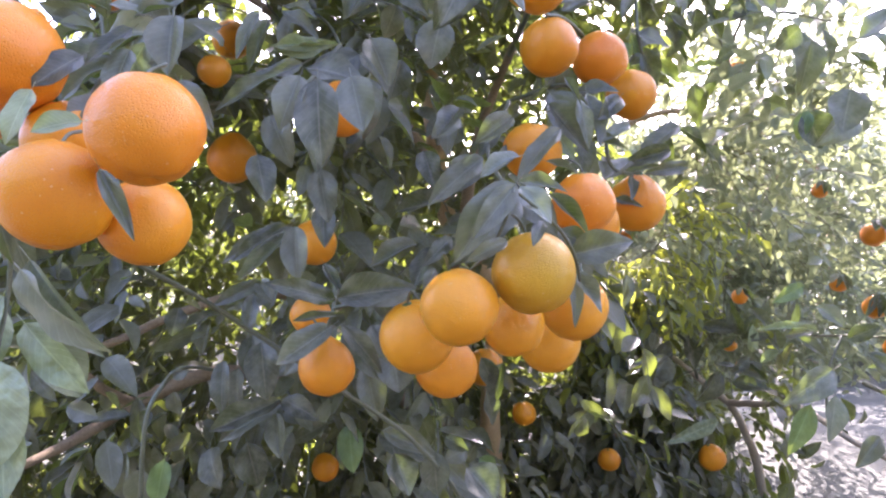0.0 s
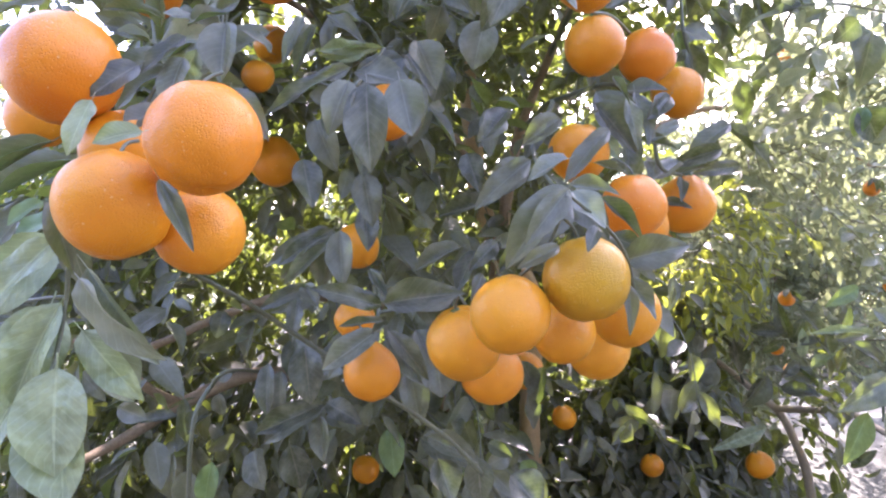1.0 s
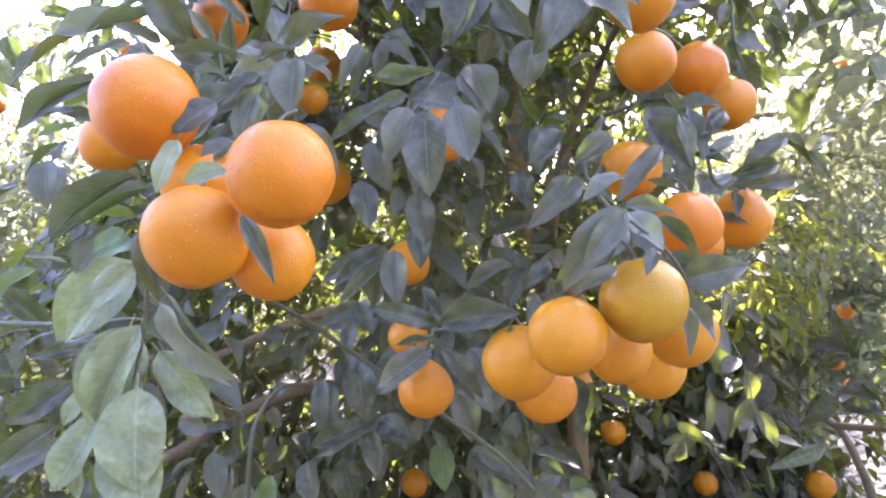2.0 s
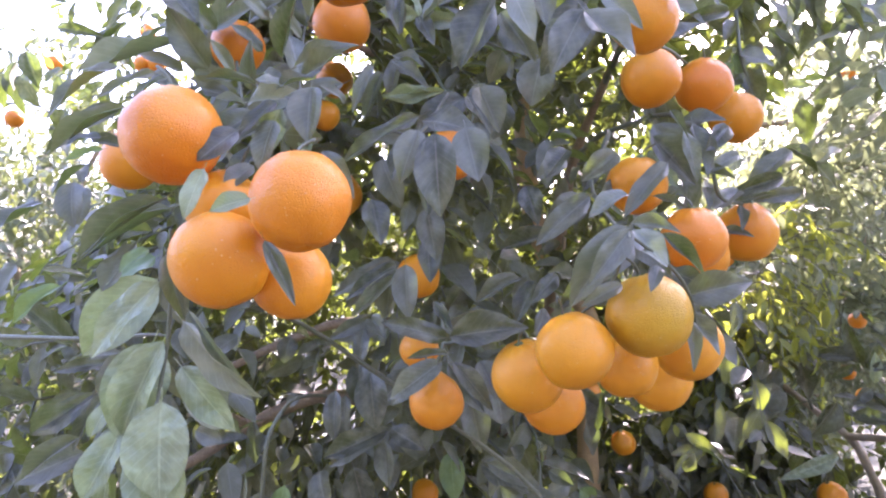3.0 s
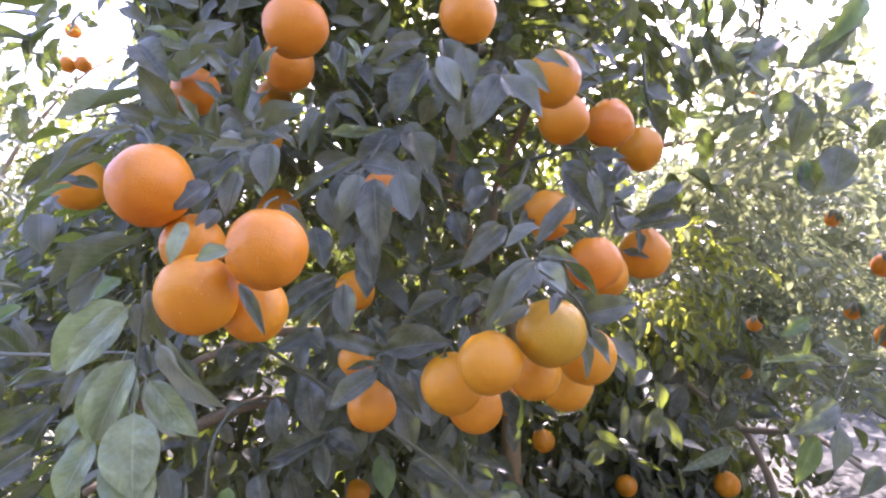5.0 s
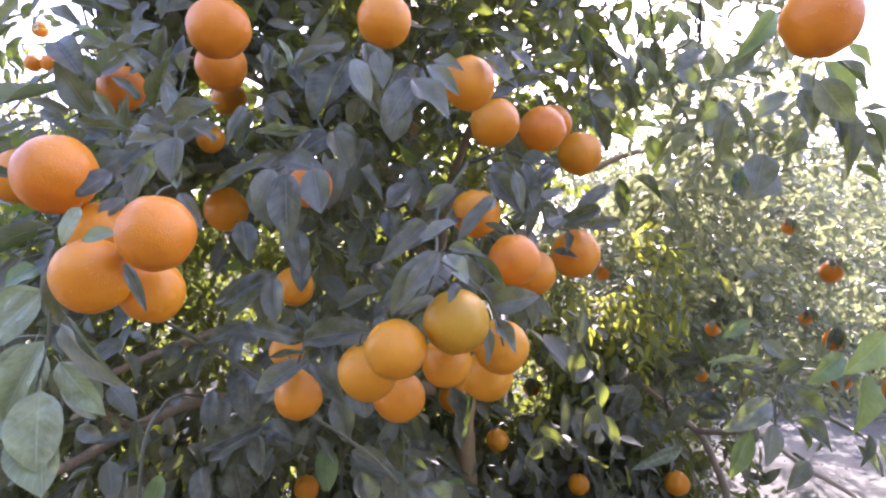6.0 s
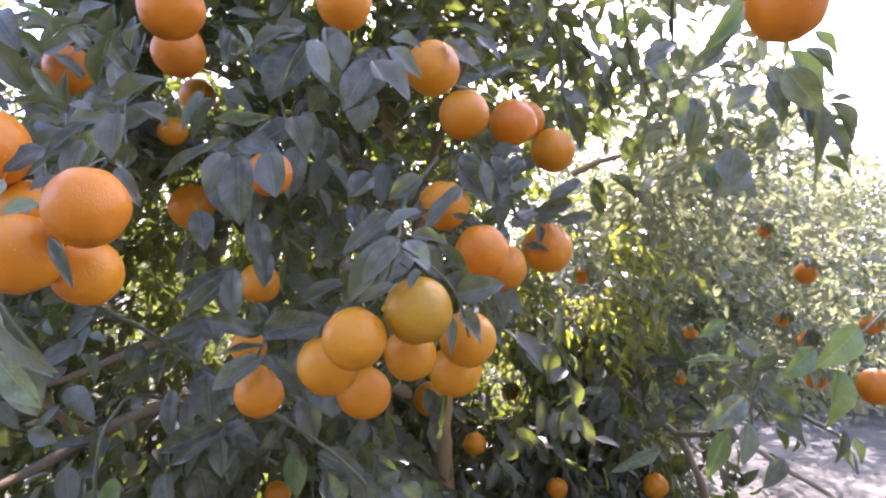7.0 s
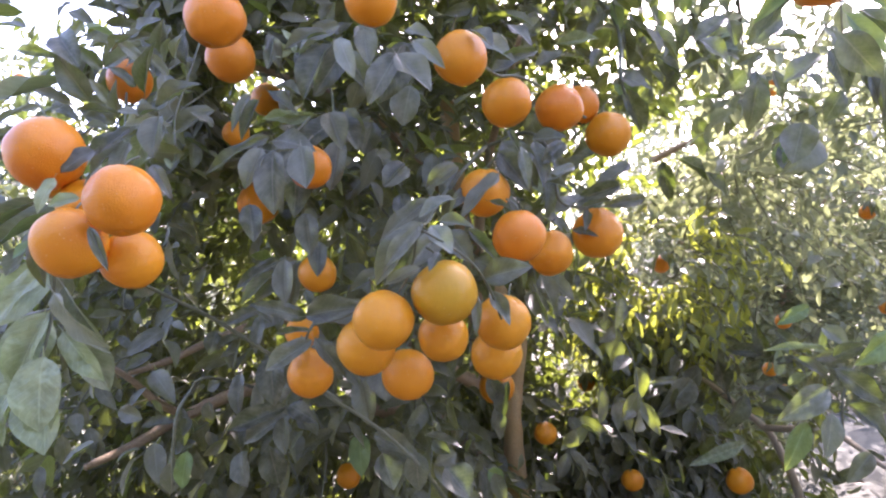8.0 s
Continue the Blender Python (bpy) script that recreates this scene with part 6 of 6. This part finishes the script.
def near_crown(p):
    x, y, z = p
    # forward of the crown, only leaves above view are kept, to cast shade
    if y < 0.94 and z < 1.66 + 0.5 * y:
        return False
    edge = (0.31 if 1.9 > z > 1.15 else 0.36 if z >= 1.9 else 0.46) + 0.16 * noise.noise(Vector((x, y, z)) * 1.9)
    if y < 0.35 or x > edge * max(y, 0.9):
        return False
    if z < 1.08 and x > 0.10 * y and y < 1.65:
        return False
    if y > 1.6 and x > 0.14 * y and 1.05 < z < 1.9:
        return False
    if x < -0.58 * y and 1.7 + y > z > 1.5 + 0.33 * y + 0.9 * (x + 0.58 * y):
        return False
    return True


crown(main_tree, 11, (-0.35, 2.05, 1.55), (1.60, 1.25, 2.20), 3000, 0.72, 0.12, 3.8, 0.076, FOLIAGE, STOCK, keep=near_crown, near=55, droop=0.24, gap=0.025)
# added sprays above view that keep sun off the near fruit and leaves
crown(main_tree, 83, (-0.10, 1.40, 2.75), (0.95, 0.65, 0.5), 290, 1.0, 2.1, 3.6, 0.075, FOLIAGE, STOCK, keep=near_crown, gap=0.026, label="unseen high leaves added as shade", clump=-1)
crown(main_tree, 73, (-0.58, 0.95, 1.93), (0.24, 0.22, 0.26), 170, 1.0, 1.66, 2.4, 0.060, FOLIAGE, STOCK, shy=True, droop=0.0, gap=0.019, twig_len=0.15, label="upright spray of dark green leaves", clump=-1,
      keep=lambda p: p[2] > 1.66 and p[1] > 0.66 and p[0] > -0.66 * p[1])
crown(main_tree, 71, (-0.42, 0.94, 1.88), (0.32, 0.24, 0.26), 170, 1.0, 1.66, 2.4, 0.064, FOLIAGE, STOCK, shy=True, droop=0.0, gap=0.019, twig_len=0.17, label="upright spray of dark green leaves",
      keep=lambda p: p[2] > 1.68 and p[1] > 0.66)

crown(main_tree, 91, (0.72, 2.30, 0.80), (0.72, 0.42, 0.52), 640, 1.0, 0.2, 1.25, 0.080, FOLIAGE, STOCK, shy=True, droop=0.45, label="dark hanging leaves of the skirt", clump=-1,
      keep=lambda p: 0.05 < p[0] < 0.57 * p[1] and p[1] > 1.95)


# ---- neighbouring trees ----
def leaves_over(tree, x, y, z, d, seed):
    """Four leaves that hang from a fruit's stalk and hide a part of it."""
    rng = random.Random(seed)
    for k in range(4):
        a = radians(rng.uniform(-70, 70) - 90)
        reach = rng.uniform(0.65, 0.95) * d
        top = Vector((x + 0.15 * d * math.cos(a), y + 0.25 * d * math.sin(a) - 0.1 * d, z + 0.62 * d))
        tip = Vector((x + reach * math.cos(a), y + reach * math.sin(a), z + d * rng.uniform(-0.45, 0.35)))
        leaf(tree, top, tip, d * rng.uniform(0.28, 0.42), rng.uniform(-40, 40), "s" if k % 3 == 0 else "d")


for spot, (x, y, z, d) in enumerate(((1.652, 2.384, 1.554, 0.090), (1.933, 3.186, 1.800, 0.078), (1.401, 2.949, 2.385, 0.080), (1.434, 3.003, 1.270, 0.074), (1.664, 2.392, 1.276, 0.088), (1.854, 2.909, 1.336, 0.076), (1.482, 1.786, 1.384, 0.068), (1.271, 2.757, 1.076, 0.063), (1.336, 2.761, 0.980, 0.063), (1.308, 1.796, 1.213, 0.063), (0.890, 3.054, 1.556, 0.091), (0.450, 2.541, 1.052, 0.073))):
    leaves_over(right_tree, x, y, z, d, 400 + spot)

# thin twigs against the sky
leaf(left_tree, (-1.290, 1.796, 2.405), (-1.364, 1.792, 2.315), 0.0482, -25, "d")
leaf(left_tree, (-1.338, 1.844, 2.341), (-1.440, 1.838, 2.223), 0.0515, 12, "d")
leaf(left_tree, (-1.344, 1.894, 2.322), (-1.368, 1.894, 2.246), 0.0325, -1, "d")
leaf(left_tree, (-1.440, 1.936, 2.291), (-1.432, 1.940, 2.217), 0.0322, -14, "d")
leaf(left_tree, (-1.524, 1.777, 2.310), (-1.374, 1.792, 2.286), 0.0395, 23, "d")
leaf(left_tree, (-1.430, 1.840, 2.193), (-1.482, 1.837, 2.153), 0.0379, 10, "d")
leaf(left_tree, (-1.477, 1.890, 2.091), (-1.461, 1.896, 1.965), 0.0612, -3, "d")
leaf(left_tree, (-1.609, 1.928, 2.083), (-1.650, 1.926, 2.017), 0.0732, -16, "d")
leaf(left_tree, (-1.466, 1.787, 2.178), (-1.495, 1.788, 2.081), 0.0468, 21, "d")
leaf(left_tree, (-1.545, 1.829, 2.195), (-1.601, 1.826, 2.146), 0.0452, 8, "d")
leaf(left_tree, (-1.519, 1.877, 2.317), (-1.569, 1.874, 2.268), 0.0422, -5, "d")
leaf(left_tree, (-1.749, 1.907, 2.288), (-1.705, 1.915, 2.162), 0.0699, -18, "d")
leaf(left_tree, (-1.653, 1.770, 2.160), (-1.594, 1.779, 2.059), 0.0654, 19, "d")
leaf(left_tree, (-1.398, 1.839, 2.320), (-1.417, 1.839, 2.249), 0.0412, 6, "d")
leaf(left_tree, (-1.535, 1.875, 2.340), (-1.598, 1.868, 2.360), 0.0346, -7, "d")
leaf(left_tree, (-1.432, 1.930, 2.471), (-1.385, 1.937, 2.415), 0.0375, -20, "d")
leaf(left_tree, (-1.264, 1.800, 2.353), (-1.346, 1.793, 2.333), 0.0304, 17, "d")
leaf(left_tree, (-1.457, 1.841, 2.106), (-1.499, 1.838, 2.079), 0.0336, 4, "d")
leaf(left_tree, (-1.507, 1.885, 2.145), (-1.489, 1.888, 2.095), 0.0348, -9, "d")
leaf(left_tree, (-1.464, 1.939, 2.147), (-1.477, 1.940, 2.094), 0.0422, -22, "d")
leaf(left_tree, (-1.534, 1.772, 2.416), (-1.489, 1.777, 2.390), 0.0339, 15, "d")
leaf(left_tree, (-1.492, 1.826, 2.414), (-1.505, 1.827, 2.355), 0.0261, 2, "d")
leaf(left_tree, (-1.444, 1.880, 2.434), (-1.449, 1.881, 2.389), 0.0233, -11, "d")
leaf(left_tree, (-1.335, 1.940, 2.453), (-1.374, 1.939, 2.395), 0.0385, -24, "d")
leaf(left_tree, (-1.209, 1.805, 2.371), (-1.255, 1.802, 2.317), 0.0336, 13, "d")
branch("limb", right_tree, [(0.782, 2.634, 1.165, 0.0068), (0.855, 2.585, 1.103, 0.0084), (0.950, 2.535, 1.049, 0.0101), (1.047, 2.487, 0.961, 0.0118), (1.133, 2.439, 0.880, 0.0134), (1.170, 2.393, 0.779, 0.0150), (1.216, 2.398, 0.655, 0.0167), (1.233, 2.359, 0.427, 0.0184)], BARK, world=True)
branch("limb", right_tree, [(1.119, 2.449, 0.894, 0.0140), (1.185, 2.336, 0.917, 0.0127), (1.232, 2.183, 0.950, 0.0113), (1.235, 2.033, 0.943, 0.0100), (1.245, 1.884, 0.916, 0.0087), (1.273, 1.784, 0.899, 0.0073), (1.292, 1.684, 0.883, 0.0060)], BARK, world=True)
branch("limb", right_tree, [(1.077, 4.000, 2.249, 0.0236), (1.263, 3.900, 2.326, 0.0195), (1.455, 3.800, 2.343, 0.0173), (1.703, 3.700, 2.260, 0.0135), (1.886, 3.600, 2.152, 0.0098), (2.120, 3.500, 1.949, 0.0064)], BARK_OLD, world=True)
branch("twig", right_tree, [(1.108, 3.000, 0.916, 0.0095), (0.865, 2.600, 1.171, 0.0083), (0.930, 2.400, 1.153, 0.0065), (0.984, 2.400, 1.000, 0.0055)], TWIG, world=True)
branch("twig", right_tree, [(1.417, 3.700, 2.321, 0.0084), (1.105, 2.500, 2.230, 0.0068), (0.861, 1.800, 2.156, 0.0049), (0.733, 1.450, 2.134, 0.0046), (0.651, 1.243, 2.157, 0.0045)], TWIG, world=True)
branch("twig", right_tree, [(1.033, 2.165, 2.040, 0.0073), (0.786, 1.766, 2.096, 0.0052), (0.677, 1.605, 2.157, 0.0047), (0.625, 1.492, 2.219, 0.0044), (0.606, 1.476, 2.315, 0.0044)], TWIG, world=True)
branch("twig", right_tree, [(0.677, 1.605, 2.157, 0.0040), (0.687, 1.461, 2.132, 0.0029), (0.711, 1.409, 2.154, 0.0028), (0.673, 1.349, 2.210, 0.0027)], TWIG, world=True)
branch("twig", left_tree, [(-1.257, 2.669, 2.414, 0.0066), (-1.315, 2.358, 2.420, 0.0047), (-1.324, 2.156, 2.393, 0.0044), (-1.454, 2.138, 2.384, 0.0033), (-1.562, 2.123, 2.379, 0.0033), (-1.713, 2.103, 2.371, 0.0033), (-1.800, 2.090, 2.387, 0.0022)], TWIG, world=True)
branch("twig", left_tree, [(-2.260, 2.133, 2.220, 0.0068), (-2.126, 2.153, 2.195, 0.0057), (-1.968, 2.175, 2.181, 0.0045), (-1.864, 2.140, 2.145, 0.0045), (-1.720, 2.114, 2.028, 0.0033)], TWIG, world=True)

trunk_and_limbs(right_tree, 4, 2.2, 0.05, 1.0)
# right-hand leaves wear the green lightened to stand in for haze
crown(right_tree, 23, (1.70, 4.40, 1.45), (1.45, 1.25, 1.50), 2500, 0.8, 0.1, 3.0, 0.070, FOLIAGE_HAZED, STOCK, shy=True, droop=0.13, label="loose sunlit citrus leaves",
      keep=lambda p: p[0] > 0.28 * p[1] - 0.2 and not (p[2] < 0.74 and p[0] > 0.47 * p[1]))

trunk_and_limbs(left_tree, 14, 2.2, 0.06, 1.1)
# spray whose backlight is put into its leaf colour
crown(right_tree, 37, (0.64, 2.38, 1.38), (0.40, 0.30, 0.30), 215, 1.0, 1.0, 1.75, 0.060, FOLIAGE_BACKLIT, STOCK, shy=True, droop=0.5, label="backlit yellow-green leaves", clump=-1,
      keep=lambda p: p[0] > 0.14 * p[1] and p[1] > 1.85)
crown(right_tree, 38, (0.70, 2.45, 1.40), (0.45, 0.30, 0.36), 150, 1.0, 0.95, 1.85, 0.058, FOLIAGE_HAZED, STOCK, shy=True, droop=0.5, label="loose grey-green hanging leaves", clump=-1,
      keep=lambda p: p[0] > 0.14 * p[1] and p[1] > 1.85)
crown(right_tree, 39, (1.05, 2.55, 1.95), (0.55, 0.45, 0.60), 190, 1.0, 1.2, 2.7, 0.062, FOLIAGE_HAZED, STOCK, shy=True, droop=0.15, label="loose half-shaded leaves", clump=-0.1,
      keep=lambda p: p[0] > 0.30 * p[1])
branch("limb", left_tree, [(-2.900, 3.500, 1.600, 0.0200), (-2.500, 3.200, 2.100, 0.0140), (-2.100, 2.950, 2.350, 0.0100), (-1.750, 2.750, 2.500, 0.0060), (-1.450, 2.650, 2.550, 0.0030)], BARK, world=True)
crown(left_tree, 59, (-1.85, 2.75, 2.42), (0.55, 0.35, 0.30), 45, 1.0, 1.9, 2.9, 0.06, FOLIAGE, STOCK, droop=0.1, gap=0.03, twig_len=0.22, label="thin sprays against the sky", clump=-1)
crown(left_tree, 53, (-3.0, 3.5, 1.35), (1.35, 1.2, 1.45), 1300, 0.8, 0.1, 2.9, 0.075, FOLIAGE_SHADED, STOCK, droop=0.13, label="loose sunlit citrus leaves")

trunk_and_limbs(lane_tree, 6, 2.0, 0.06, 0.9)
# invented upper crown out of view, shades the overhanging sprays from the sun
crown(lane_tree, 33, (1.7, 2.6, 2.75), (1.3, 1.1, 0.8), 420, 1.0, 1.9, 3.7, 0.08, FOLIAGE_HAZED, SIMPLE, gap=0.03, label="unseen high leaves added as shade", clump=-1,
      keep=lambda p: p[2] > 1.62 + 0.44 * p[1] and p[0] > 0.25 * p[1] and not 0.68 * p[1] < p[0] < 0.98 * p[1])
crown(lane_tree, 31, (1.75, 1.95, 2.15), (1.05, 0.85, 0.85), 380, 0.9, 1.2, 3.0, 0.075, FOLIAGE_HAZED, STOCK, droop=0.15, label="loose overhanging citrus leaves",
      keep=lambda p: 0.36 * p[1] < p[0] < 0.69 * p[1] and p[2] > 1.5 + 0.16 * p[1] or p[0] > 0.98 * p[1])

crown(lane_tree, 35, (2.55, 1.55, 1.55), (1.05, 1.15, 1.25), 620, 0.8, 0.15, 2.9, 0.08, FOLIAGE_SHADED, STOCK, droop=0.14,
      keep=lambda p: p[0] > 1.08 * p[1] + 0.1 and p[0] > 1.0)

far_tree = tree_thing(4.9, 8.2, "round orange tree on the far side of the lane", "far orange trees")
trunk_and_limbs(far_tree, 9, 2.4, 0.07, 1.2)
crown(far_tree, 41, (4.9, 8.2, 1.55), (1.9, 1.8, 1.75), 1500, 0.5, 0.05, 3.3, 0.10, FOLIAGE_SHADED, SIMPLE, gap=0.034, droop=0.12, label="sunlit citrus leaves")
# row at y -6.6 is unseen and assumed, enlarged to block low sky light
for x, y, turn, size in ((1.7, 8.9, 80, 1.0), (8.0, 7.2, 160, 1.0), (6.4, 9.0, 250, 1.0), (11.2, 6.6, 30, 1.1), (-1.6, 9.4, 210, 1.0), (-4.8, 8.4, 300, 1.0), (-7.6, 7.4, 120, 1.0), (-10.6, 7.4, 20, 1.1),
                         (-13.0, 9.0, 260, 1.1), (4.2, 14.5, 10, 1.2), (8.5, 13.5, 190, 1.15), (-2.0, 15.0, 100, 1.2), (-7.5, 13.0, 330, 1.2), (-6.4, -6.6, 50, 1.5), (-3.2, -6.6, 140, 1.55), (0.2, -6.6, 280, 1.5), (3.5, -6.6, 70, 1.55), (6.8, -6.6, 200, 1.5)):
    t = copy_thing(far_tree, pose(x, y, 0, 0, 0, turn))
    t.scale = (size, size, size)
